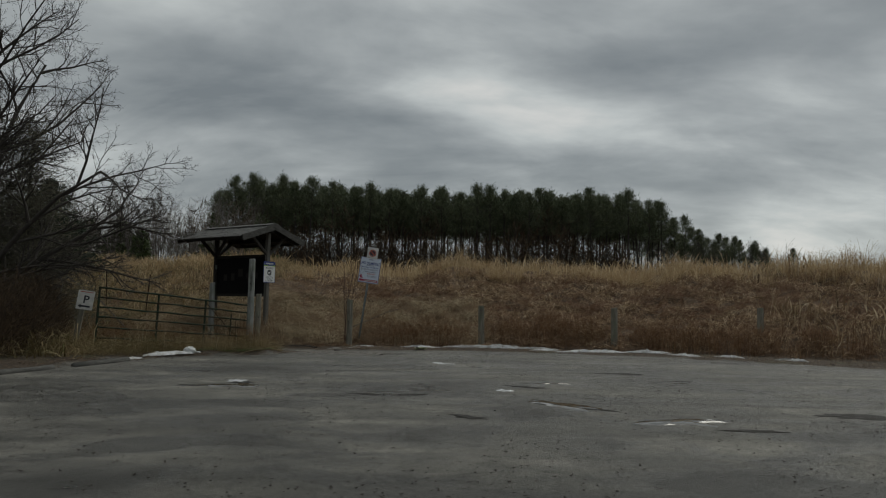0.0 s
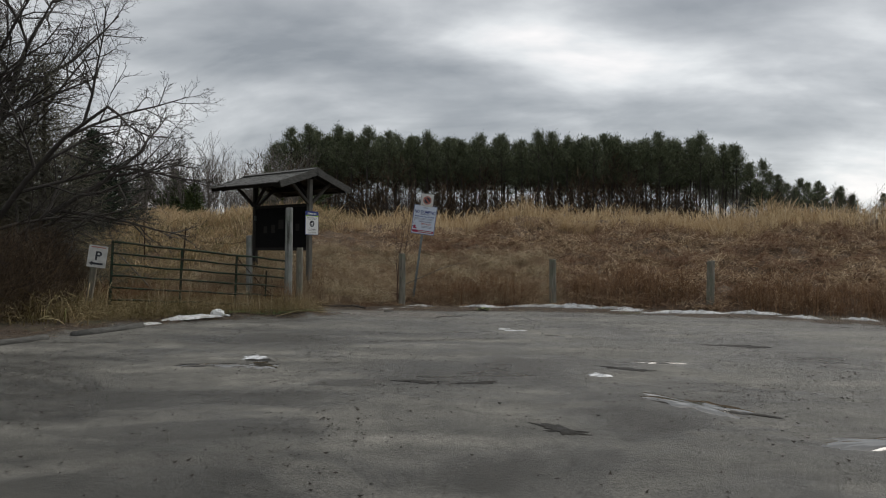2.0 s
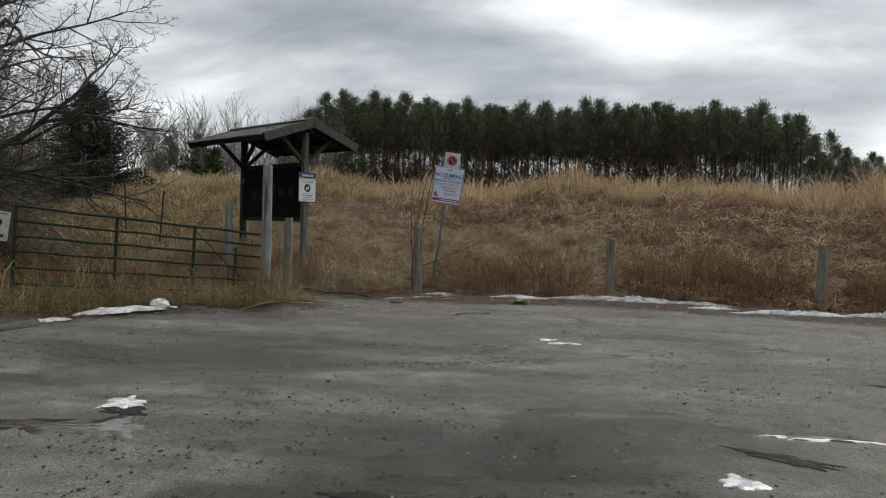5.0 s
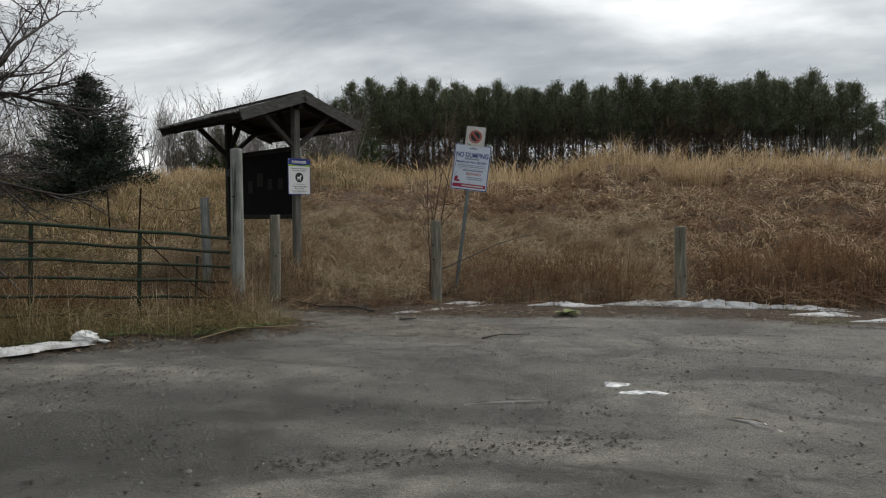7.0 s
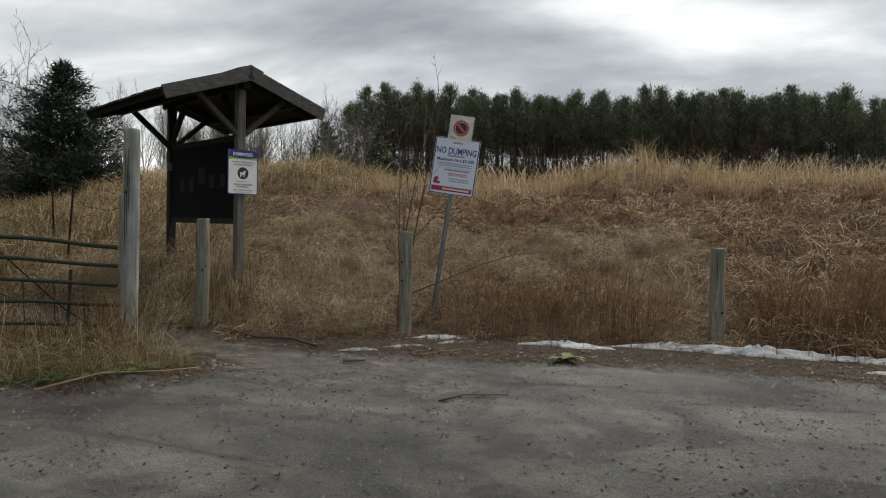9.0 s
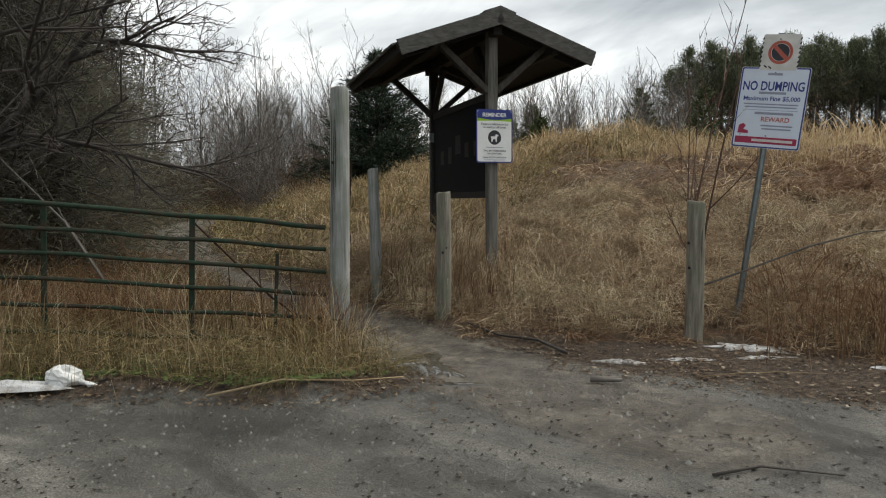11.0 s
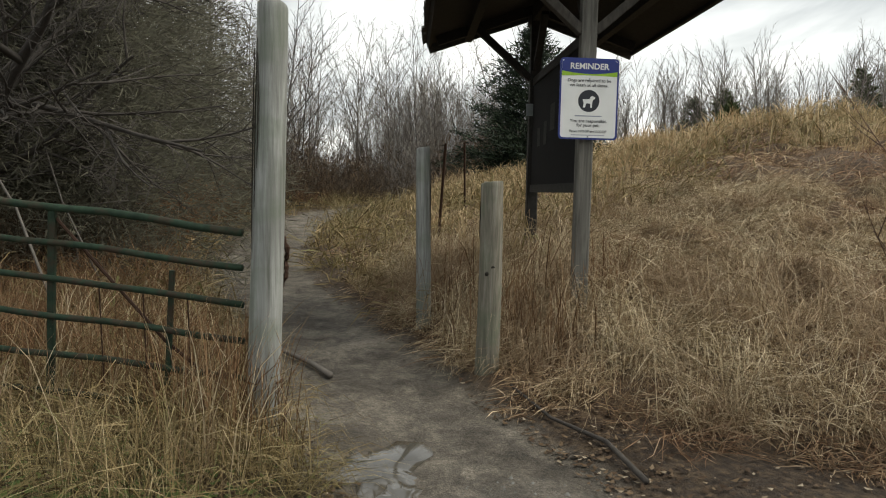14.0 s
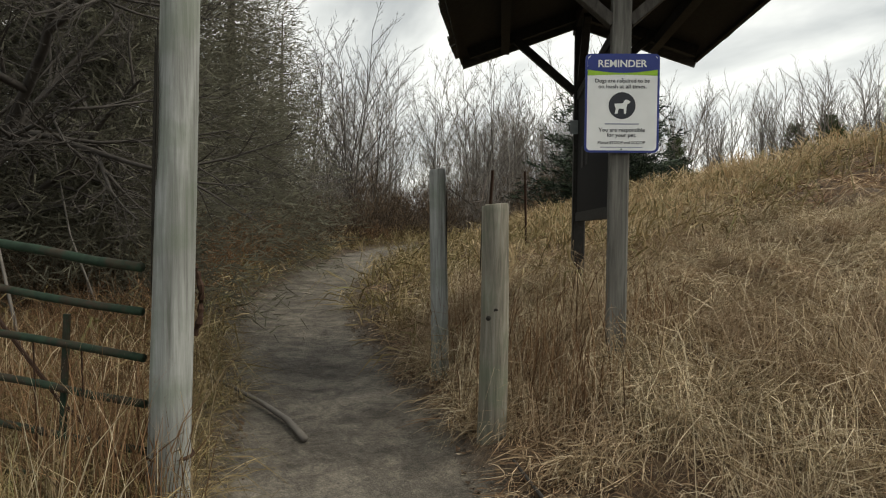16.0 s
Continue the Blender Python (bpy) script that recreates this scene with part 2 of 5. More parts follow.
M_REDTWIG = island_mat("red_brown_twigs", [(0, (0.06, 0.036, 0.027)), (1, (0.15, 0.095, 0.07))], None)
M_POST = wood_mat("weathered_grey_post", (0.115, 0.117, 0.105), (0.26, 0.27, 0.258), (0.43, 0.44, 0.425), 9, 0.7, 0.85, (1, 1, 0.05), False, 0.35)
M_BOLLARD = wood_mat("weathered_bollard_wood", (0.085, 0.076, 0.06), (0.20, 0.185, 0.148), (0.36, 0.345, 0.29), 8, 0.9, 0.88, (1, 1, 0.09), False, 0.4)
M_CUT = plain_mat("sawn_end_grain", (0.40, 0.36, 0.29), 0.9, 0, 0.35, 40, 0.4)
M_CRACK = plain_mat("drying_crack_shadowed_wood", (0.03, 0.026, 0.02), 0.95, 0, 0.3, 30)
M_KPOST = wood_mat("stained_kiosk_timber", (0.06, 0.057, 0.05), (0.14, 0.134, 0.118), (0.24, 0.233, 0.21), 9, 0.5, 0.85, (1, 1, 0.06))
# near-black copy of the kiosk timber, with the shade under the roof in its colour
M_KDARK = wood_mat("shade_darkened_timber", (0.009, 0.008, 0.007), (0.017, 0.0155, 0.0135), (0.032, 0.029, 0.025), 6, 0.5, 0.8, (1, 1, 1))
# a tone between the two, half shade in the colour, for the front braces
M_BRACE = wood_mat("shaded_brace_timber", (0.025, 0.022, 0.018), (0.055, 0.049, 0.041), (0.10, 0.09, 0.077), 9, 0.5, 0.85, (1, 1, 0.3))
M_FASCIA = wood_mat("grey_fascia_board", (0.035, 0.034, 0.031), (0.08, 0.078, 0.071), (0.145, 0.14, 0.13), 7, 0.5, 0.85, (0.3, 0.3, 1))
M_SHAKE = wood_mat("mossy_wood_shakes", (0.032, 0.031, 0.028), (0.08, 0.079, 0.074), (0.19, 0.19, 0.182), 7, 0.8, 0.75, (1, 1, 1))
M_BOARD = plain_mat("black_notice_board", (0.007, 0.007, 0.008), 0.8, 0, 0.3, 6, 0.1, 0.15)


def gate_mat():
    k = Nodes("worn_green_gate_paint")
    rust = k.ramp(k.noise(7, 6, 0.7), [(0.46, 0.0), (0.62, 0.9)])
    paint = k.ramp(k.noise(22, 4), [(0.3, (0.010, 0.022, 0.013)), (0.7, (0.022, 0.044, 0.026))])
    k.bump(k.noise(60, 4), 0.3, 0.003)
    return k.done(k.mix(rust, paint, (0.040, 0.026, 0.017)), 0.75, 0, 0.25)


M_GATE = gate_mat()
M_RUSTY = plain_mat("rusted_steel", (0.06, 0.03, 0.018), 0.8, 0.4, 0.5, 25, 0.3)
M_GALV = plain_mat("galvanised_steel", (0.24, 0.27, 0.27), 0.5, 0.7, 0.35, 12, 0.1)
M_WHITE = plain_mat("white_sign_face", (0.74, 0.75, 0.74), 0.45, 0, 0.1, 6)
M_PALEBLUE = plain_mat("pale_blue_white_sign_face", (0.58, 0.64, 0.74), 0.45, 0, 0.1, 6)
M_WORN = plain_mat("worn_white_sign_face", (0.62, 0.61, 0.58), 0.6, 0, 0.3, 9)
M_BLUE = plain_mat("navy_blue_print", (0.018, 0.035, 0.20), 0.45, 0, 0.15)
M_LIME = plain_mat("lime_green_print", (0.30, 0.52, 0.03), 0.45, 0, 0.15)
M_BLACK = plain_mat("black_print", (0.02, 0.022, 0.03), 0.5, 0, 0.2)
M_GREYPRINT = plain_mat("grey_print", (0.26, 0.28, 0.36), 0.5, 0, 0.2)
M_MAGENTA = plain_mat("magenta_print", (0.33, 0.02, 0.07), 0.5, 0, 0.2)
M_RED = plain_mat("faded_red_print", (0.42, 0.10, 0.07), 0.55, 0, 0.3)
M_ALU = plain_mat("sign_edge_aluminium", (0.45, 0.46, 0.47), 0.4, 0.8, 0.1)
M_STONE = plain_mat("grey_pebbles", (0.19, 0.188, 0.172), 0.85, 0, 0.5, 3, 0.3)


def snow_mat(name="old_granular_snow", clean=0.46):
    k = Nodes(name)
    dirt = k.ramp(k.noise(9, 6, 0.7), [(clean, 0.0), (clean + 0.2, 0.8)])
    c = k.mix(dirt, (0.60, 0.61, 0.62), (0.20, 0.175, 0.145))
    k.bump(k.noise(45, 5, 0.7), 0.8, 0.02)
    return k.done(c, 0.55, 0, 0.4)


def water_mat():
    k = Nodes("muddy_puddle_water")
    c = k.ramp(k.noise(3, 3), [(0.3, (0.05, 0.045, 0.037)), (0.7, (0.085, 0.078, 0.065))])
    k.bump(k.noise(6, 3), 0.06, 0.01)
    return k.done(c, 0.06, 0, 0.6)


def mud_mat():
    k = Nodes("wet_pothole_mud")
    f = k.noise(7, 5, 0.65)
    k.bump(k.noise(30, 5, 0.7), 0.9, 0.02)
    return k.done(k.ramp(f, [(0.35, (0.010, 0.009, 0.008)), (0.65, (0.03, 0.027, 0.023))]), k.ramp(f, [(0.4, 0.6), (0.6, 0.9)]), 0, 0.2)


def ice_mat():
    k = Nodes("grey_white_ice")
    f = k.noise(11, 5, 0.65)
    k.bump(k.noise(20, 4), 0.2, 0.01)
    return k.done(k.ramp(f, [(0.35, (0.30, 0.31, 0.31)), (0.6, (0.66, 0.67, 0.69))]), k.ramp(f, [(0.4, 0.12), (0.6, 0.4)]), 0, 0.5)


M_SNOW, M_WATER, M_MUD, M_ICE = snow_mat(), water_mat(), mud_mat(), ice_mat()
M_SLUSH = snow_mat("dirty_slush", 0.36)


# ---- geometry helpers ----
class Geo:
    """Collects vertices and faces of one mesh."""

    def __init__(self):
        self.v, self.f = [], []

    def box(self, size, m=None, taper=1.0, chamfer=0.0):
        m = m or Matrix()
        sx, sy, sz = (s / 2 for s in size)
        b = len(self.v)
        if chamfer:
            c = chamfer
            ring = [(sx - c, -sy), (sx, -sy + c), (sx, sy - c), (sx - c, sy), (-sx + c, sy), (-sx, sy - c), (-sx, -sy + c), (-sx + c, -sy)]
        else:
            ring = [(sx, -sy), (sx, sy), (-sx, sy), (-sx, -sy)]
        n = len(ring)
        for z, t in ((-sz, 1.0), (sz, taper)):
            self.v += [tuple(m @ Vector((x * t, y * t, z))) for x, y in ring]
        self.f += [(b + i, b + (i + 1) % n, b + n + (i + 1) % n, b + n + i) for i in range(n)]
        self.f += [tuple(b + i for i in reversed(range(n))), tuple(b + n + i for i in range(n))]
        return self

    def tube(self, pts, radii, sides=6, cap=True):
        pts = [Vector(p) for p in pts]
        b = len(self.v)
        for i, p in enumerate(pts):
            d = (pts[min(i + 1, len(pts) - 1)] - pts[max(i - 1, 0)]).normalized()
            ref = Vector((0, 0, 1)) if abs(d.z) < 0.9 else Vector((1, 0, 0))
            u = d.cross(ref).normalized()
            w = d.cross(u)
            r = radii[i] if isinstance(radii, (list, tuple)) else radii
            for k in range(sides):
                a = 2 * math.pi * k / sides
                self.v.append(tuple(p + r * (math.cos(a) * u + math.sin(a) * w)))
        for i in range(len(pts) - 1):
            for k in range(sides):
                q = b + i * sides
                self.f.append((q + k, q + (k + 1) % sides, q + sides + (k + 1) % sides, q + sides + k))
        if cap:
            self.f.append(tuple(b + k for k in reversed(range(sides))))
            self.f.append(tuple(b + (len(pts) - 1) * sides + k for k in range(sides)))
        return self

    def plate(self, outline, z0, z1, m=None):
        """An outline in x, y raised from z0 to z1."""
        m = m or Matrix()
        b, n = len(self.v), len(outline)
        for z in (z0, z1):
            self.v += [tuple(m @ Vector((x, y, z))) for x, y in outline]
        self.f += [(b + i, b + (i + 1) % n, b + n + (i + 1) % n, b + n + i) for i in range(n)]
        self.f += [tuple(b + i for i in reversed(range(n))), tuple(b + n + i for i in range(n))]
        return self

    def mesh(self, name, material, smooth=False):
        me = bpy.data.meshes.new(name)
        me.from_pydata(self.v, [], self.f)
        me.materials.append(material)
        if smooth:
            me.polygons.foreach_set("use_smooth", [True] * len(me.polygons))
        me.update()
        return me


def part(name, geo, material, parent=None, label="", smooth=False):
    ob = new(name, geo if isinstance(geo, bpy.types.Mesh) else geo.mesh(name, material, smooth))
    if parent:
        ob.parent = parent
    if label:
        ob["label"] = label
    return ob


def thing(name, m, label, category, group="", kind=""):
    ob = new(name)
    ob.empty_display_size = 0.2
    ob.matrix_world = m
    return tagged(ob, label, category, group, kind)


def soup(name, verts, tris, material):
    """A mesh from arrays of vertices and triangles."""
    me = bpy.data.meshes.new(name)
    nv, nt = len(verts), len(tris)
    me.vertices.add(nv)
    me.vertices.foreach_set("co", np.asarray(verts, np.float32).ravel())
    me.loops.add(nt * 3)
    me.loops.foreach_set("vertex_index", np.asarray(tris, np.int32).ravel())
    me.polygons.add(nt)
    me.polygons.foreach_set("loop_start", np.arange(0, nt * 3, 3, dtype=np.int32))
    me.materials.append(material)
    me.update(calc_edges=True)
    me.validate()
    return me


def text_mesh(name, words, size, width, material, depth=0.001):
    """Words as a flat mesh, centred on the origin, squeezed to a width."""
    cu = bpy.data.curves.new(name, "FONT")
    cu.body, cu.size, cu.extrude, cu.offset = words, size, depth, size * (0.02 if size > 0.05 else 0.008)
    cu.align_x, cu.align_y, cu.resolution_u = "CENTER", "CENTER", 3
    tmp = bpy.data.objects.new(name, cu)
    scene.collection.objects.link(tmp)
    me = bpy.data.meshes.new_from_object(tmp.evaluated_get(bpy.context.evaluated_depsgraph_get()))
    bpy.data.objects.remove(tmp)
    co = np.empty(len(me.vertices) * 3, np.float32)
    me.vertices.foreach_get("co", co)
    co = co.reshape(-1, 3)
    have = co[:, 0].max() - co[:, 0].min()
    co[:, 0] = (co[:, 0] - (co[:, 0].max() + co[:, 0].min()) / 2) * width / have
    co[:, 1] -= (co[:, 1].max() + co[:, 1].min()) / 2
    me.vertices.foreach_set("co", co.ravel())
    me.materials.clear()
    me.materials.append(material)
    me.update()
    return me


# ---- lie of the land ----
FOOT = np.array([(40, 2.6), (20, 10.2), (12, 15.0), (9.5, 16.9), (7.8, 17.9), (5.5, 18.8), (1, 19.2), (-1.2, 19.15), (-2.4, 19.05), (-3.1, 18.55), (-3.8, 18.05), (-4.8, 18.0), (-5.6, 18.2),
                 (-7, 18.65), (-9, 19.4), (-13, 21.2), (-18, 24.2), (-21, 27.2), (-26, 31), (-45, 38), (-120, 60)], float)
TRAIL = np.array([(-1.6, 16.6), (-3.4, 17.1), (-4.7, 17.45), (-6.0, 17.75), (-7.6, 18.05), (-9.4, 18.5), (-11.5, 19.2), (-14, 20.4), (-18.8, 23.2), (-21.5, 25.4), (-22.8, 27.2), (-22, 31)], float)
LOT = np.array([(-9.5, -40), (-8.4, 2), (-7.2, 8), (-6.5, 11), (-6.0, 13.1), (-5.4, 14.4), (-4.5, 15.1), (-3.75, 15.55), (-3.6, 16.2), (-3.4, 17.4), (-2.75, 17.6),
                (-1.9, 17.65), (-0.8, 17.85), (0.2, 18.1), (1, 18.15), (3.9, 17.5), (6.0, 16.7), (7.8, 15.7), (9.5, 14.6), (12, 13.1), (20, 9.0), (40, 1.9), (60, -40)], float)


def to_line(x, y, line):
    """Distance to a polyline; positive on its left hand."""
    best = np.full(x.shape, 1e9)
    sign = np.ones(x.shape)
    for (ax, ay), (bx, by) in zip(line[:-1], line[1:]):
        dx, dy = bx - ax, by - ay
        t = np.clip(((x - ax) * dx + (y - ay) * dy) / (dx * dx + dy * dy), 0, 1)
        d = np.hypot(x - ax - t * dx, y - ay - t * dy)
        near = d < best
        side = dx * (y - ay) - dy * (x - ax)
        sign = np.where(near, np.where(side >= 0, 1.0, -1.0), sign)
        best = np.where(near, d, best)
    return best * sign


def berm_side(x, y):
    return -to_line(x, y, FOOT)


def lot_side(x, y):
    return -to_line(x, y, LOT)


def wave(x, y):
    return 0.5 * np.sin(0.7 * x + 1.3 * np.sin(0.31 * y)) + 0.35 * np.sin(1.1 * y + 0.9 * np.sin(0.5 * x + 2)) + 0.25 * np.sin(2.3 * x + 1.7 * y)


def height(x, y):
    x, y = np.asarray(x, float), np.asarray(y, float)
    s = berm_side(x, y)
    berm = np.interp(s, [0, 0.35, 1.0, 2.0, 3.5, 5.5, 8.0, 10.0, 14, 40, 200], [0, 0.10, 0.36, 0.66, 1.05, 1.65, 2.28, 2.55, 2.62, 2.9, 3.5])
    rise = np.interp(-x, [4.5, 6, 9, 13, 20, 30, 200], [0, 0.06, 0.16, 0.3, 0.56, 0.9, 1.4]) * np.interp(y, [8, 15, 18], [0, 0.5, 1])
    rough = (0.07 * wave(x, y) + 0.085 * np.sin(3.4 * x + 1.5 * np.sin(2.7 * y)) * np.sin(3.9 * y + 1.2 * np.sin(2.2 * x))) * np.clip(s / 2, 0, 1)
    # hummocks of dead grass, with hollows between them
    hum = np.sin(6.1 * x + 2.1 * np.sin(3.3 * y + 0.7)) * np.sin(6.7 * y + 1.9 * np.sin(2.9 * x)) + 0.5 * np.sin(11 * x + 2 * np.sin(5 * y)) * np.sin(10 * y + 2 * np.sin(6 * x))
    rough = rough + 0.05 * hum * np.clip(s / 1.2, 0, 1) * np.clip((14 - s) / 4, 0, 1)
    # the crest swells and dips along its length
    rough = rough + (0.16 * np.sin(0.55 * x + 0.4) + 0.12 * np.sin(1.35 * x + 1.0)) * np.clip((s - 5.5) / 3, 0, 1) * np.clip((16 - s) / 5, 0, 1)
    d = lot_side(x, y)
    bank = np.where(s < 0, 0.09 * np.clip(-d / 0.5, 0, 1) + 0.05 * np.exp(-((d + 0.12) / 0.16) ** 2) * (1 + 0.6 * np.sin(5 * y + 2 * x)), 0)
    tr = np.abs(to_line(x, y, TRAIL))
    bank = bank * np.clip((tr - 0.6) / 0.5, 0, 1) * np.where(x > -3.3, 0.3, 1.0)
    lot = 0.006 * wave(1.3 * x, 1.1 * y) * np.clip(d, 0, 1)
    return berm + rise + rough + bank + lot - 0.02 * np.clip(1 - tr / 0.7, 0, 1) * np.clip(-d / 0.6, 0, 1)


def z_at(x, y):
    return float(height(np.array([x]), np.array([y]))[0])


def axis(*runs):
    """Grid lines from (start, end, step) runs."""
    out = []
    for a, b, step in runs:
        out += list(np.arange(a, b, step))
    return np.array(out + [runs[-1][1]])


def build_ground():
    gx = axis((-600, -100, 50), (-100, -30, 5), (-30, -11, 0.6), (-11, 10, 0.14), (10, 30, 0.6), (30, 100, 5), (100, 600, 50))
    gy = axis((-600, -60, 60), (-60, -6, 3), (-6, 5, 0.3), (5, 31, 0.14), (31, 60, 1.0), (60, 120, 5), (120, 900, 60))
    xx, yy = np.meshgrid(gx, gy)
    x, y = xx.ravel(), yy.ravel()
    z = height(x, y)
    w, h = len(gx), len(gy)
    i = (np.arange(h - 1)[:, None] * w + np.arange(w - 1)[None, :]).ravel()
    tris = np.concatenate([np.stack([i, i + 1, i + w + 1], 1), np.stack([i, i + w + 1, i + w], 1)])
    me = soup("ground", np.stack([x, y, z], 1), tris, M_GROUND)
    for name, value in (("bank", berm_side(x, y)), ("lot", lot_side(x, y)), ("trail", 0.70 - np.abs(to_line(x, y, TRAIL)))):
        a = me.attributes.new(name, "FLOAT", "POINT")
        a.data.foreach_set("value", value.astype(np.float32))
    me.polygons.foreach_set("use_smooth", [True] * len(me.polygons))
    tagged(new("ground", me), "grey gravel parking lot, muddy trail and brown leafy earth", "ground", "", "structure")


build_ground()


# ---- grass and undergrowth ----
rng = np.random.default_rng(7)


def blades(name, x, y, length, lean, width, material, label, category="grass", lay=(0, 0), mat=0.0, curl=0.25, swing=0.9):
    """Bent blades rooted at x, y. lean: how far the tip of an upright blade falls over, in lengths; mat: instead, how high a
    fallen blade arches; lay: the way most of them fall; curl: how far they bend sideways."""
    n = len(x)
    z = height(x, y) - 0.01
    L = length * rng.uniform(0.5, 1.3, n) * (1 + 0.3 * np.sin(1.9 * x + 0.7 * np.sin(3.1 * y)) * np.cos(1.3 * y + x))
    az = 4 * np.sin(2.6 * x + 1.3 * np.sin(2.2 * y)) + 3 * np.sin(2.3 * y + 1.7 * np.sin(1.9 * x)) + rng.normal(0, swing, n)
    dx, dy = np.cos(az) + lay[0], np.sin(az) + lay[1]
    k = np.hypot(dx, dy) + 1e-6
    dx, dy = dx / k, dy / k
    c = rng.normal(0, curl, n) * L
    if mat:
        hh = mat * rng.uniform(0.1, 1.0, n) ** 1.4
        end = rng.uniform(-0.1, 1.0, n)
        out = [L * 0.30, L * 0.66, L * 0.97]
        up = [L * hh * 0.75, L * hh, L * hh * end]
    else:
        ln = np.clip(lean * rng.uniform(0.2, 1.5, n), 0, 0.95)
        high = np.sqrt(1 - ln ** 2)
        out = [L * ln * 0.16, L * ln * 0.5, L * ln]
        up = [L * 0.40, L * (0.36 + 0.38 * high), L * high]
    wide = width * rng.uniform(0.6, 1.4, n) / 2
    base = np.stack([x, y, z], 1)
    side = np.stack([-dy * wide, dx * wide, np.zeros(n)], 1)
    rows = [base - side, base + side]
    for q, (o, u) in enumerate(zip(out, up)):
        b = c * ((q + 1) / 3) ** 2
        px, py = x + dx * o - dy * b, y + dy * o + dx * b
        pz = z + u if not mat else height(px, py) + np.maximum(u, 0) + 0.008
        p = np.stack([px, py, pz], 1)
        tilt = np.stack([np.zeros(n), np.zeros(n), wide * rng.uniform(-1, 1, n)], 1)
        rows += [p - side * 0.85 - tilt, p + side * 0.85 + tilt] if q < 2 else [p]
    v = np.stack(rows, 1).reshape(-1, 3)
    o = (np.arange(n) * 7)[:, None]
    tris = np.concatenate([o + np.array([t]) for t in ((0, 1, 3), (0, 3, 2), (2, 3, 5), (2, 5, 4), (4, 5, 6))])
    ob = new(name, soup(name, v, tris, material))
    return tagged(ob, label, category, "", "stuff")


def scatter(n, x0, x1, y0, y1, keep, clump=0.0):
    """Points in a rectangle where keep(x, y) holds, drawn into clumps."""
    x, y = rng.uniform(x0, x1, n), rng.uniform(y0, y1, n)
    if clump:
        m = max(1, n // 28)
        cx, cy = rng.uniform(x0, x1, m), rng.uniform(y0, y1, m)
        pick = rng.integers(0, m, n)
        x, y = cx[pick] + rng.normal(0, clump, n), cy[pick] + rng.normal(0, clump, n)
    ok = keep(x, y)
    return x[ok], y[ok]


def off_trail(x, y, gap=0.70):
    return np.abs(to_line(x, y, TRAIL)) > gap + 0.12 * np.sin(5 * x) + 0.08 * np.sin(9 * y)


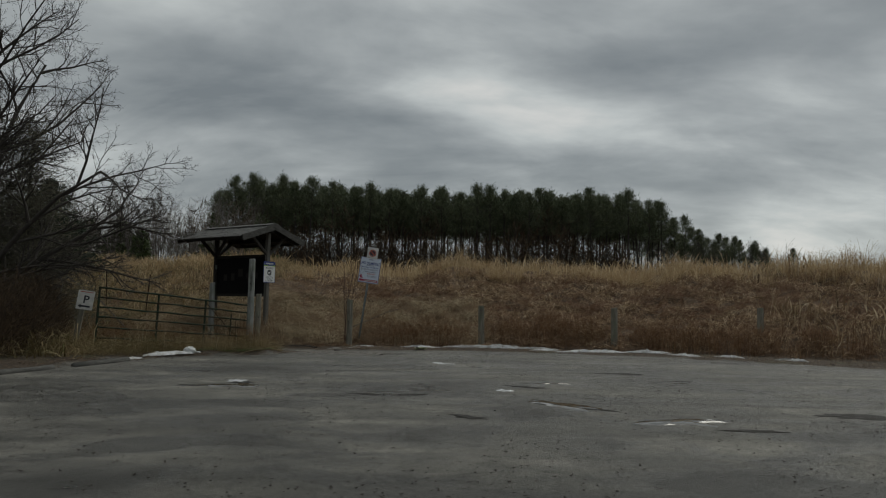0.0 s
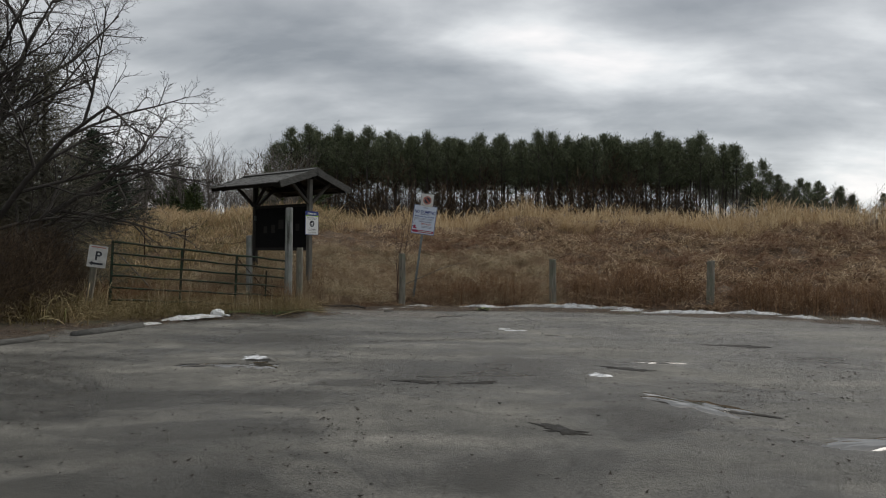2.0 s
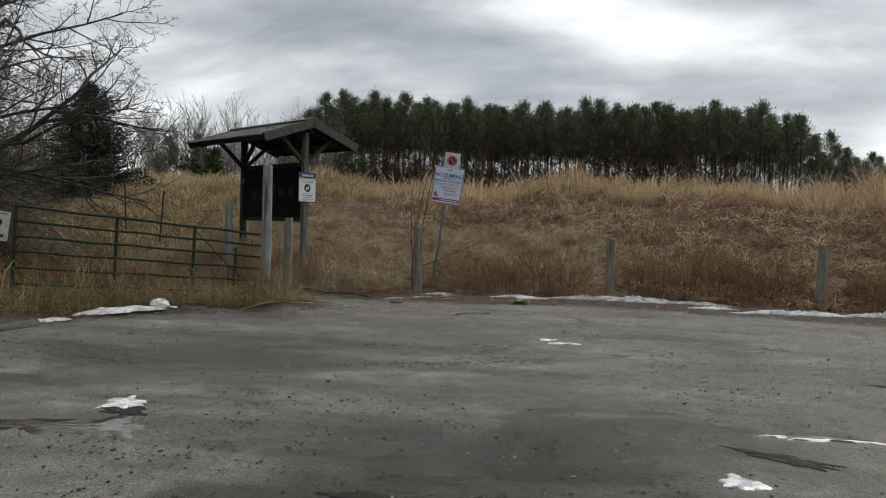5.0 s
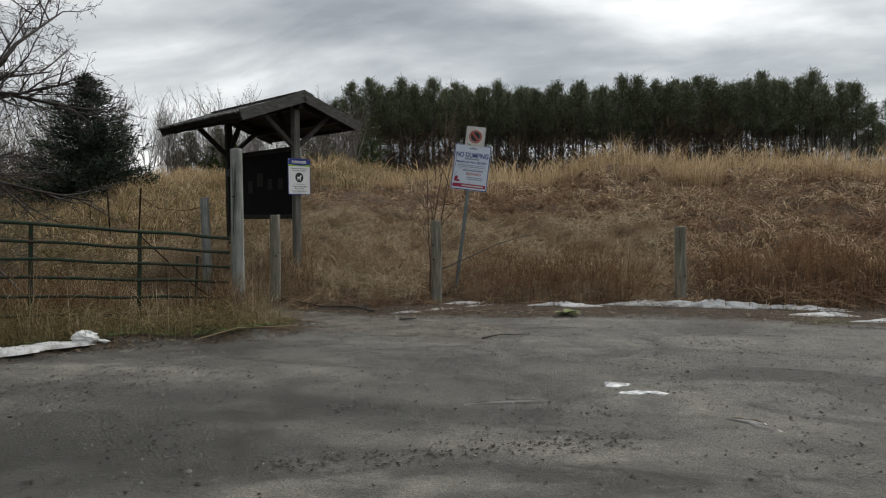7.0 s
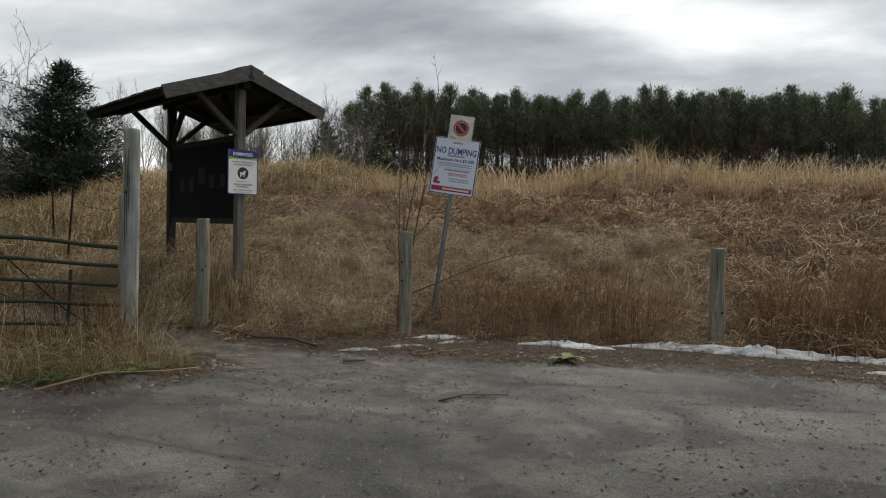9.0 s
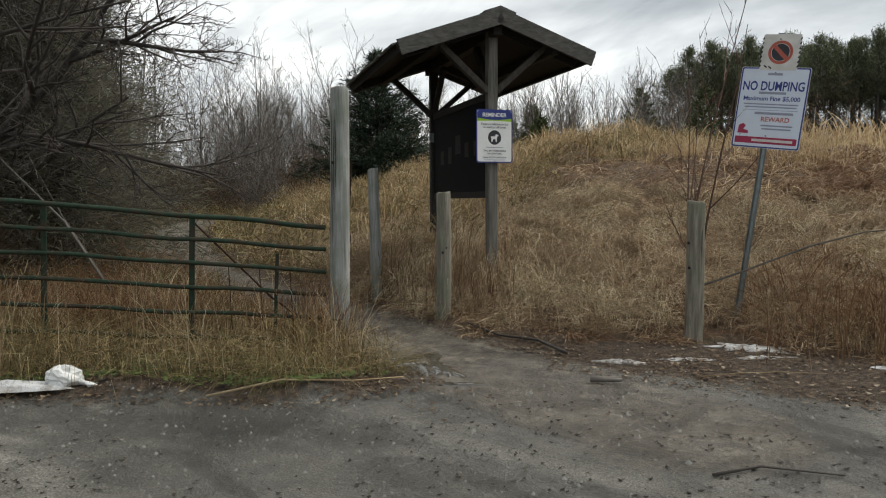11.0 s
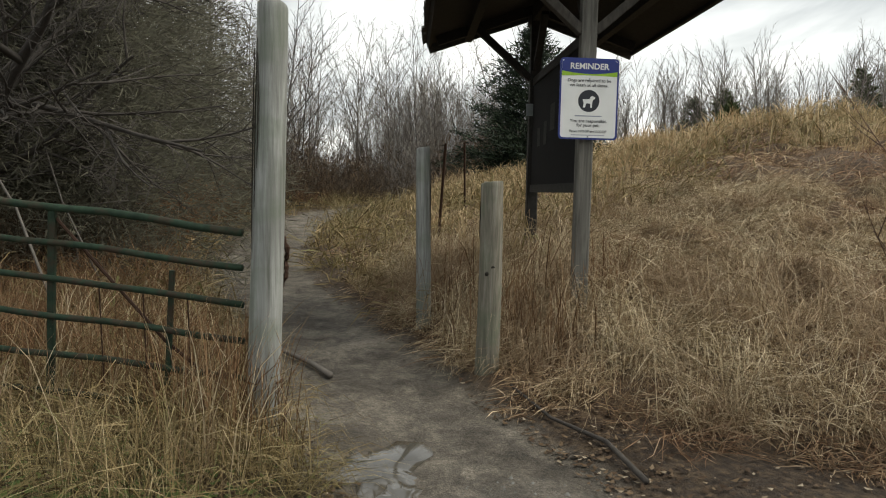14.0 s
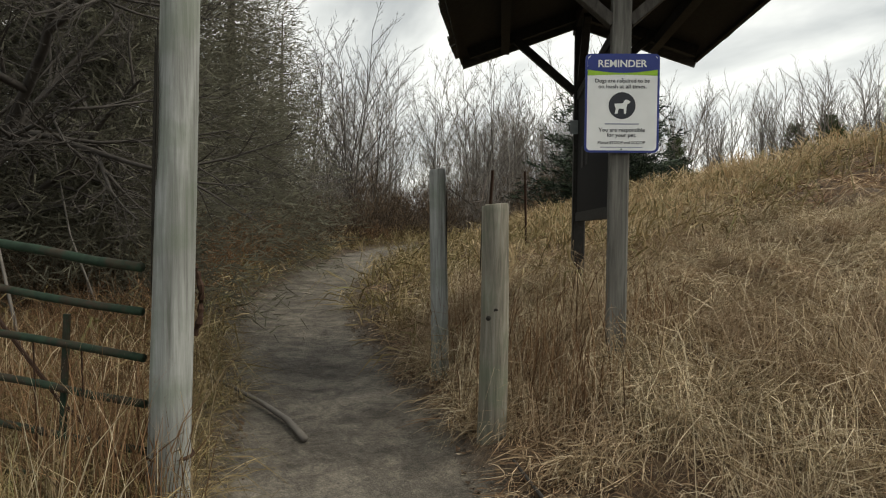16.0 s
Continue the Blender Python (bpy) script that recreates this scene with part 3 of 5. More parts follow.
def build_grass():
    berm = lambda a, b: (lambda x, y: (berm_side(x, y) > a + 0.25 * np.sin(2.1 * x) * np.sin(5.3 * x)) & (berm_side(x, y) < b) & off_trail(x, y))
    gaps = lambda x, y: np.sin(4.1 * x + 2 * np.sin(3.3 * y)) * np.sin(4.7 * y + 1.6 * np.sin(3.7 * x)) > rng.uniform(-1.0, 0.3, len(x))
    def mops(n, per, sigma, x0, x1, y0, y1, keep):
        """Roots of bunch grass: many blades from each of n tight clumps."""
        tx, ty = scatter(n, x0, x1, y0, y1, keep)
        r = np.repeat(sigma * rng.uniform(0.5, 1.5, len(tx)), per)
        x, y = np.repeat(tx, per), np.repeat(ty, per)
        return x + rng.normal(0, 1, len(x)) * r, y + rng.normal(0, 1, len(y)) * r

    x, y = scatter(95000, -9, 1.5, 17.8, 23.5, berm(0.05, 5.0), 0.12)
    ok = gaps(x, y)
    blades("matted_grass", x[ok], y[ok], 0.27, 0.85, 0.0042, M_BANK, "matted dry russet and straw-coloured grass on the bank beside the kiosk", lay=(0.3, -0.2), mat=0.32, swing=1.2, curl=0.5)
    x, y = mops(1650, 78, 0.05, -9, 1.5, 17.9, 23.5, berm(0.32, 5.0))
    blades("bunch_grass", x, y, 0.31, 0.85, 0.0034, M_STRAW, "collapsed bunches of dry straw-coloured grass on the bank", lay=(0.25, -0.45), mat=0.62, swing=1.5, curl=0.3)
    x, y = scatter(3800, -9, 1.5, 17.8, 24, berm(0.3, 6.0), 0.08)
    blades("loose_grass", x, y, 0.40, 0.7, 0.003, M_STRAW, "loose arching dry grass stems standing out of the mat", mat=0.85, swing=2, curl=0.4)
    x, y = scatter(62000, -12, 14, 16, 31, berm(0.1, 9.0), 0.2)
    near = (x > -9) & (x < 1.5) & (y < 23.5)
    ok = gaps(x, y) & ~near
    blades("bank_grass", x[ok], y[ok], 0.38, 0.85, 0.0105, M_BANK, "matted dry brown grass covering the earth bank", lay=(0.1, -0.3), mat=0.34, swing=1.6, curl=0.45)
    x, y = mops(2900, 34, 0.06, -4, 14, 16.5, 29, berm(0.3, 8.2))
    ok = (x > 1.2) | (y > 23.2)
    x, y = x[ok], y[ok]
    blades("bank_bunches", x, y, 0.36, 0.85, 0.010, M_BANK, "collapsed bunches of brown grass on the earth bank", lay=(0.1, -0.35), mat=0.58, swing=1.8, curl=0.35)
    x, y = scatter(22000, -13, 20, 20, 36, berm(7.2, 13), 0.3)
    blades("crest_grass", x, y, 0.56 * np.interp(x, [-6, -2], [0.55, 1.0]), 0.55, 0.012, M_PALE, "tall pale dry grass along the crest of the bank")
    # fountains of taller stems rise in uneven stands along the crest
    stands = lambda x, y: berm(6.6, 11.5)(x, y) & (np.sin(0.9 * x + 0.8) + 0.8 * np.sin(2.3 * x + 0.6 * y) > rng.uniform(-1.4, 1.2, len(x)))
    tx, ty = scatter(900, -12, 18, 19, 33, stands)
    n = 60
    x, y = np.repeat(tx, n), np.repeat(ty, n)
    r = np.repeat(rng.uniform(0.06, 0.22, len(tx)), n)
    x, y = x + rng.normal(0, 1, len(x)) * r, y + rng.normal(0, 1, len(y)) * r
    tall = np.repeat(rng.uniform(0.55, 1.25, len(tx)) * np.interp(tx, [-6, -2], [0.42, 1.0]), n)
    blades("tussock_grass", x, y, 0.74 * tall, 0.5, 0.0085, M_PALE, "pale straw tussocks rising above the crest", swing=3.0)
    x, y = scatter(16000, 10, 60, 10, 50, berm(0.2, 30), 0.4)
    blades("distant_bank_grass", x, y, 0.7, 0.5, 0.035, M_STRAW, "brown grass on the far end of the bank")
    x, y = scatter(11000, -9.5, -3.0, 17.8, 20.6, lambda x, y: (berm_side(x, y) > 0.2) & (berm_side(x, y) < 1.9) & off_trail(x, y, 0.75), 0.12)
    blades("verge_grass", x, y, 0.46, 0.75, 0.0032, M_STRAW, "tall tangled dry grass round the kiosk posts", mat=0.95, swing=1.6)
    left = lambda x, y: (lot_side(x, y) < -0.22) & (berm_side(x, y) < -0.1) & off_trail(x, y, 0.75)
    x, y = scatter(44000, -8.5, -3.2, 12.8, 17.6, left, 0.11)
    blades("gate_grass", x, y, 0.42, 0.55, 0.003, M_OLIVE, "olive and straw dry grass growing through the gate", mat=0.75, swing=1.6)
    x, y = scatter(2600, -8.5, -3.8, 13.2, 17.2, left, 0.1)
    blades("weed_stalks", x, y, 0.62, 0.35, 0.0032, M_STRAW, "thin upright dry weed stalks by the gate")
    x, y = scatter(46000, -32, -6.5, 12, 36, lambda x, y: (lot_side(x, y) < -0.3) & off_trail(x, y, 0.8), 0.25)
    blades("field_grass", x, y, 0.5, 0.65, 0.014, M_OLIVE, "brown and olive rough grass beside the trail", mat=0.9)
    x, y = scatter(30000, -34, -8, 19.5, 42, lambda x, y: (berm_side(x, y) > 1.5), 0.3)
    blades("meadow_grass", x, y, 0.62 * np.interp(y, [25, 30], [0.6, 1.0]), 0.55, 0.018, M_PALE, "pale dry meadow grass round the spruce")
    x, y = scatter(16000, -45, 30, 33, 75, lambda x, y: berm_side(x, y) > 10, 0.6)
    blades("plateau_grass", x, y, 0.8, 0.4, 0.045, M_PALE, "pale dry grass on the plateau behind the bank")


build_grass()


def leaf_litter(name, x, y, size, material, label, lift=0.012):
    n = len(x)
    z = height(x, y) + lift
    az = rng.uniform(0, 2 * np.pi, n)
    s = size * rng.uniform(0.5, 1.4, n)
    c, d = np.cos(az) * s, np.sin(az) * s
    t = rng.normal(0, 0.35, (n, 4)) * s[:, None]
    p = np.stack([x, y, z], 1)
    v = np.stack([p + np.stack([c, d, np.abs(t[:, 0])], 1), p + np.stack([-d * 0.55, c * 0.55, t[:, 1] * 0.4], 1),
                  p + np.stack([-c, -d, np.abs(t[:, 2])], 1), p + np.stack([d * 0.55, -c * 0.55, t[:, 3] * 0.4], 1)], 1).reshape(-1, 3)
    o = (np.arange(n) * 4)[:, None]
    tris = np.concatenate([o + np.array([[0, 1, 2]]), o + np.array([[0, 2, 3]])])
    tagged(new(name, soup(name, v, tris, material)), label, "leaves", "", "stuff")


def build_litter():
    x, y = scatter(70000, -9, 11, 11, 20, lambda x, y: (lot_side(x, y) < 0.22) & (lot_side(x, y) > np.where(x > -3, -1.5, -0.5)) & off_trail(x, y, 0.5), 0.2)
    leaf_litter("leaf_litter", x, y, 0.018, M_LEAF, "brown fallen leaves along the edge of the gravel")
    x, y = scatter(26000, -14, -3, 15.5, 22, lambda x, y: (np.abs(np.abs(to_line(x, y, TRAIL)) - 0.85) < 0.3), 0.2)
    leaf_litter("trailside_leaves", x, y, 0.019, M_LEAF, "brown fallen leaves beside the trail")
    x, y = scatter(4200, -6.0, -3.7, 14.3, 16.2, lambda x, y: (lot_side(x, y) < -0.1) & (lot_side(x, y) > -0.8), 0.16)
    leaf_litter("ground_ivy", x, y, 0.024, M_GREENLEAF, "low green leaves at the edge of the grass", 0.03)
    x, y = scatter(13000, -6, 8, 1.5, 18.4, lambda x, y: lot_side(x, y) > 0.05, 0.35)
    leaf_litter("dark_crumbs", x, y, 0.015, M_CRUMB, "dark crumbs of mud and leaf on the gravel", 0.004)
    # a ragged line of mud dropped by tyres
    n = 340
    t = rng.uniform(-1.3, 0.75, n)
    x, y = -0.45 + t + rng.normal(0, 0.08, n), 12.25 + 0.42 * t + rng.normal(0, 0.09, n)
    leaf_litter("tyre_mud", x, y, 0.014, M_CRUMB, "dark crumbs of mud in a line left by tyres", 0.006)
    # loose stones on the gravel
    n = 14000
    x, y = rng.uniform(-6.5, 6, n), 18.6 - np.abs(rng.normal(0, 4.2, n))
    ok = (lot_side(x, y) > -0.15) & (y > 2)
    x, y = x[ok], y[ok]
    n = len(x)
    r = 0.006 * np.exp(rng.normal(0, 0.5, n))
    p = np.stack([x, y, height(x, y) + r * 0.25], 1)
    a = rng.uniform(0, 2 * np.pi, n)
    u = np.stack([np.cos(a) * r * 1.3, np.sin(a) * r * 1.3, np.zeros(n)], 1)
    w = np.stack([-np.sin(a) * r, np.cos(a) * r, np.zeros(n)], 1)
    k = np.stack([np.zeros(n), np.zeros(n), r * 0.6], 1)
    v = np.stack([p + u - k, p + w - k, p - u - k, p - w - k, p + k], 1).reshape(-1, 3)
    o = (np.arange(n) * 5)[:, None]
    tris = np.concatenate([o + np.array([[i, (i + 1) % 4, 4]]) for i in range(4)])
    tagged(new("loose_gravel", soup("loose_gravel", v, tris, M_STONE)), "small loose grey stones on the lot", "gravel", "", "stuff")


build_litter()


# ---- timber posts ----
def log_mesh(name, r0, r1, h, seed, sides=14, sink=0.25, square=0.0):
    """A weathered upright log with a chamfered head, flutes and slight bends."""
    rnd = random.Random(seed)
    ph = [rnd.uniform(0, 6.28) for _ in range(4)]
    rings = [(-sink, 1.02), (0.0, 1.0), (h * 0.2, 0.99), (h * 0.45, 1.0), (h * 0.7, 0.99), (h - 0.03, 1.0), (h - 0.006, 0.985), (h, 0.93)]
    g = Geo()
    for z, k in rings:
        t = max(z, 0) / h
        r = (r0 + (r1 - r0) * t) * k
        ox, oy = 0.012 * math.sin(2.4 * t + ph[0]), 0.012 * math.sin(2.0 * t + ph[1])
        for i in range(sides):
            a = 2 * math.pi * i / sides
            rr = r * (1 + 0.035 * math.sin(3 * a + ph[2] + t) + 0.02 * math.sin(7 * a + ph[3]))
            if square:
                rr *= 1 + square * (min(1 / max(abs(math.cos(a)), abs(math.sin(a)), 1e-3), 1.35) - 1)
            tip = 0.012 * math.sin(a + ph[1]) if z > h - 0.02 else 0
            g.v.append((ox + rr * math.cos(a), oy + rr * math.sin(a), z + tip))
    n = len(rings)
    for j in range(n - 1):
        for i in range(sides):
            q = j * sides
            g.f.append((q + i, q + (i + 1) % sides, q + sides + (i + 1) % sides, q + sides + i))
    g.f.append(tuple((n - 1) * sides + i for i in range(sides)))
    return g


def timber_post(name, x, y, top, r0, r1, mat, label, seed, lean=(0, 0), cracks=2, group="", square=0.0):
    z = z_at(x, y)
    h = top - z
    ob = thing(name, pose(x, y, z, lean[0], lean[1], seed * 40), label, "post", group)
    part("shaft", log_mesh("shaft", r0, r1, h, seed, 14, 0.25, square), mat, ob, "", True)
    cap = Geo()
    cap.tube([(0, 0, h - 0.004), (0, 0, h + 0.003)], [r1 * 0.84, r1 * 0.82], 12)
    part("sawn_top", cap, M_CUT, ob, "pale sawn end grain")
    rnd = random.Random(seed + 50)
    for i in range(cracks):
        a = rnd.uniform(0, 6.28)
        z1 = h * rnd.uniform(0.75, 0.98)
        z0 = z1 - h * rnd.uniform(0.25, 0.5)
        g = Geo()
        pts = []
        for k in range(6):
            t = k / 5
            rr = (r0 + (r1 - r0) * (z0 + (z1 - z0) * t) / h) * 0.995
            b = a + 0.05 * math.sin(4 * t + i)
            pts.append((rr * math.cos(b), rr * math.sin(b), z0 + (z1 - z0) * t))
        g.tube(pts, [0.001, 0.0035, 0.004, 0.0045, 0.004, 0.002], 4)
        part("drying_crack", g, M_CRACK, ob, "dark drying crack")
    for i in range(4):
        a, zz = rnd.uniform(0, 6.28), h * rnd.uniform(0.3, 0.95)
        rr = (r0 + (r1 - r0) * zz / h)
        u = Vector((math.cos(a), math.sin(a), 0))
        knot = Geo().tube([tuple(u * (rr * 0.9) + Vector((0, 0, zz))), tuple(u * (rr * 1.015) + Vector((0, 0, zz - 0.003))), tuple(u * (rr * 1.03) + Vector((0, 0, zz - 0.004)))], [0.015, 0.013, 0.006], 9)
        part("knot", knot, M_CRACK, ob, "dark knot in the wood")
    return ob


ROW = "bollards along the edge of the lot"
timber_post("bollard", -2.46, 19.08, 1.34, 0.085, 0.08, M_BOLLARD, "grey-green weathered wooden bollard beside a bare sapling", 1, (0, 1), 2, ROW)
timber_post("bollard", 1.34, 19.5, 1.22, 0.09, 0.085, M_BOLLARD, "weathered wooden bollard standing in old snow", 2, (0, -1), 2, ROW)
timber_post("bollard", 5.1, 19.2, 1.22, 0.095, 0.09, M_BOLLARD, "weathered wooden bollard at the foot of the bank", 3, (0, 0.5), 2, ROW)
timber_post("bollard", 9.15, 19.0, 1.28, 0.09, 0.085, M_BOLLARD, "weathered wooden bollard half hidden in brown weeds", 4, (0, 1), 2, ROW)
timber_post("bollard", -4.9, 18.32, 1.45, 0.086, 0.078, M_BOLLARD, "grey weathered wooden bollard at the trail entrance", 5, (0, -1.2), 2, ROW)
timber_post("fence_post", -6.3, 18.72, 1.76, 0.068, 0.062, M_POST, "grey square fence post in tall dry grass", 6, (0, 0.5), 2, "", 0.8)
tall = timber_post("gate_post", -4.57, 16.55, 2.31, 0.088, 0.078, M_POST, "tall pale grey round timber gate post", 7, (-0.3, -0.8), 4)
CH = radians(172)
chain = Geo().tube([((0.092 + 0.024 * math.sin(math.pi * i / 11)) * math.cos(CH + 0.12 * math.sin(1.3 * i)), (0.092 + 0.024 * math.sin(math.pi * i / 11)) * math.sin(CH + 0.12 * math.sin(1.3 * i)), 1.1 - 0.026 * i) for i in range(12)],
                   [0.010 + 0.006 * (i % 2) for i in range(12)], 6)
part("chain", chain, M_RUSTY, tall, "rusted chain hanging on the post")
band = Geo().tube([(0.09 * math.cos(2 * math.pi * a / 14), 0.09 * math.sin(2 * math.pi * a / 14), 0.32) for a in range(15)], 0.009, 5)
part("wire_band", band, M_RUSTY, tall, "rusted wire wound round the post")


def fence_stake(x, y, top, lean, label):
    z = z_at(x, y)
    ob = thing("fence_stake", pose(x, y, z - 0.1, 0, lean, 20), label, "fence post", "old fence stakes")
    g = Geo()
    h = top - z + 0.1
    g.box((0.036, 0.006, h), pose(0, 0, h / 2))
    g.box((0.006, 0.034, h), pose(0, 0.019, h / 2))
    part("bar", g, M_RUSTY, ob)


fence_stake(-9.2, 20.9, 2.05, 4, "thin rusted steel fence stake leaning in the grass")
fence_stake(-11.6, 23.2, 2.3, -2, "thin rusted steel fence stake in the meadow")


wire = Geo().tube([(-6.3, 18.8, 1.62), (-7.2, 19.5, 1.55), (-8.3, 20.3, 1.62), (-9.2, 20.9, 1.92)], 0.005, 5)
tagged(part("fence_wire", wire, M_RUSTY), "slack rusty wire between the fence post and a stake", "wire")


# ---- notice kiosk ----
def build_kiosk():
    ox, oy = -4.925, 19.275
    zg = z_at(ox, oy) - 0.05
    ob = thing("notice_kiosk", pose(ox, oy, zg, 0, 0, 57.3), "dark timber kiosk with shingled gable roof and black notice board", "kiosk")
    half, y0, y1 = 1.18, -0.27, 2.62
    ridge, eave = 3.47 - zg, 3.06 - zg
    slope = math.atan2(ridge - eave, half)
    run = math.hypot(ridge - eave, half)
    back = 2.3
    # the front post takes the lit tone, the rear one the shade-darkened tone
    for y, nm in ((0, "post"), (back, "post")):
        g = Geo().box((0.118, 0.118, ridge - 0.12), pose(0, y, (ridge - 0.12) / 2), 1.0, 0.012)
        part(nm, g, M_KPOST if y == 0 else M_KDARK, ob, "square grey timber post" if y == 0 else "square post in shade-darkened timber")
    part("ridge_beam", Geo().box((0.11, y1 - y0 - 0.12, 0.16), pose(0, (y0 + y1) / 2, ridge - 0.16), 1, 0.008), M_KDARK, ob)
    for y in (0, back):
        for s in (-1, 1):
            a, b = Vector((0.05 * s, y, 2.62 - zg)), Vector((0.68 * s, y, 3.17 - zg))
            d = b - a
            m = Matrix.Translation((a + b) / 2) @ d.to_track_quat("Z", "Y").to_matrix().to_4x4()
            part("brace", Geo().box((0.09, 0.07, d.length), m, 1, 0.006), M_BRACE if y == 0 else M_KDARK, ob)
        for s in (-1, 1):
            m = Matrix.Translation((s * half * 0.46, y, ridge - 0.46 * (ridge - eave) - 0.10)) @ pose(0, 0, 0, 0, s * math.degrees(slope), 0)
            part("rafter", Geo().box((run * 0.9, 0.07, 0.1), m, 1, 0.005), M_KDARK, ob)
    for s, dirn in ((1, 1), (1, -1)):
        y = 0 if dirn > 0 else back
        a, b = Vector((0, y + 0.06 * dirn, 2.72 - zg)), Vector((0, y + 0.5 * dirn, ridge - 0.26))
        d = b - a
        m = Matrix.Translation((a + b) / 2) @ d.to_track_quat("Z", "Y").to_matrix().to_4x4()
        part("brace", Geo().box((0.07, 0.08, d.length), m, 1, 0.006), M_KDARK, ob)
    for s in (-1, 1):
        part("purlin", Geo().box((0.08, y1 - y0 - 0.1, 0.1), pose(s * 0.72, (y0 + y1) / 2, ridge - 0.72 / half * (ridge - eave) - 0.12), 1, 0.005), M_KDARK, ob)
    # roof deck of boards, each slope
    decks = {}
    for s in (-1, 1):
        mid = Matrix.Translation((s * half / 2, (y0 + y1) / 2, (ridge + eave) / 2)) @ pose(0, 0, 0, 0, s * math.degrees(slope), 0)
        # deck coloured near black to stand for the shaded underside
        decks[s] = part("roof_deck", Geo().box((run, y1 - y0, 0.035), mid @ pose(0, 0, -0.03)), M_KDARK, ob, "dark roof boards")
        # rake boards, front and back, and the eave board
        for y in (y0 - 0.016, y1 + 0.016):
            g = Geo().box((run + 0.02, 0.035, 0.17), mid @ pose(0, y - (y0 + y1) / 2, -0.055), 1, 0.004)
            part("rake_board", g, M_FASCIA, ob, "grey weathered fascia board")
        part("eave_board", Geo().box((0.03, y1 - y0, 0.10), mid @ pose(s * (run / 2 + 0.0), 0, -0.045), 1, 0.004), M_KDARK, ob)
    # notice board between the posts
    zb0, zb1 = 1.39 - zg, 2.62 - zg
    board = part("notice_board", Geo().box((0.05, back - 0.15, zb1 - zb0), pose(0, back / 2, (zb0 + zb1) / 2), 1, 0.004), M_BOARD, ob, "black weathered notice board")
    for z in (zb0 + 0.04, zb1 - 0.04):
        part("board_rail", Geo().box((0.075, back - 0.15, 0.08), pose(0, back / 2, z), 1, 0.006), M_KDARK, ob)
    rnd = random.Random(4)
    for i in range(5):
        w, h = rnd.uniform(0.14, 0.22), rnd.uniform(0.18, 0.26)
        part("faded_notice", Geo().box((0.003, w, h), pose(-0.028, 0.45 + i * 0.34, (zb0 + zb1) / 2 + rnd.uniform(-0.1, 0.15), 0, 0, 0)), M_KDARK, board, "dark faded paper notice")
    part("trail_marker", Geo().box((0.14, 0.012, 0.13), pose(-0.03, back - 0.08, 2.28 - zg), 1, 0.003), M_GALV, ob, "small grey plate")
    # shakes: overlapping courses of split shingles
    rnd = random.Random(9)
    meshes = []
    for w in (0.20, 0.235, 0.27):
        g = Geo()
        g.v = [(-0.12, -w / 2, 0), (0.12, -w / 2, 0), (0.12, w / 2, 0), (-0.12, w / 2, 0),
               (-0.12, -w / 2, 0.006), (0.115, -w / 2 + 0.006, 0.026), (0.122, w / 2 - 0.008, 0.024), (-0.12, w / 2, 0.006)]
        g.f = [(3, 2, 1, 0), (4, 5, 6, 7), (0, 1, 5, 4), (1, 2, 6, 5), (2, 3, 7, 6), (3, 0, 4, 7)]
        meshes.append((w, g.mesh("shingle", M_SHAKE)))
    for s in (-1, 1):
        for c in range(8):
            y = y0 - 0.03 + rnd.uniform(0, 0.12)
            while y < y1 + 0.02:
                w, me = meshes[rnd.randrange(3)]
                u = 0.13 + c * (run - 0.10) / 7.6 + rnd.uniform(-0.012, 0.012)
                o = part("shingle", me, None, decks[s])
                base = Matrix.Translation((0, 0, ridge + 0.0)) @ pose(0, 0, 0, 0, s * math.degrees(slope), 0)
                m = base @ pose(s * u, y + w / 2, 0.0 + rnd.uniform(-0.003, 0.005), 0, 0, 0 if s > 0 else 180)
                o.matrix_basis = m @ pose(0, 0, 0, rnd.uniform(-1.5, 1.5), 4 + rnd.uniform(-1, 1), rnd.uniform(-1.5, 1.5))
                y += w + 0.008
    cap = Geo().box((0.2, y1 - y0 + 0.05, 0.03), pose(0.09, (y0 + y1) / 2, ridge + 0.012, 0, math.degrees(slope), 0))
    cap.box((0.2, y1 - y0 + 0.05, 0.03), pose(-0.09, (y0 + y1) / 2, ridge + 0.012, 0, -math.degrees(slope), 0))
    part("ridge_cap", cap, M_SHAKE, ob)


build_kiosk()


# ---- signs ----
def rounded(w, h, r, n=5):
    pts = []
    for cx, cy, a0 in ((w / 2 - r, h / 2 - r, 0), (-w / 2 + r, h / 2 - r, 90), (-w / 2 + r, -h / 2 + r, 180), (w / 2 - r, -h / 2 + r, 270)):
        for i in range(n + 1):
            a = radians(a0 + 90 * i / n)
            pts.append((cx + r * math.cos(a), cy + r * math.sin(a)))
    return pts


FACE = pose(0, 0, 0, 90, 0, 0)


def printed(name, words, size, width, x, z, mat, parent, y=-0.006, depth=0.0006):
    ob = part(name, text_mesh(name, words, size, width, mat, depth), None, parent)
    ob.matrix_basis = pose(x, y, z) @ FACE
    return ob


def strip(name, w, h, x, z, mat, parent, y=-0.0045, r=0.0):
    g = Geo().plate(rounded(w, h, r) if r else [(w / 2, -h / 2), (w / 2, h / 2), (-w / 2, h / 2), (-w / 2, -h / 2)], 0, 0.0012, pose(x, y, z) @ FACE)
    return part(name, g, mat, parent)


def disc(r, n=28, cx=0.0, cy=0.0):
    return [(cx + r * math.cos(2 * math.pi * i / n), cy + r * math.sin(2 * math.pi * i / n)) for i in range(n)]


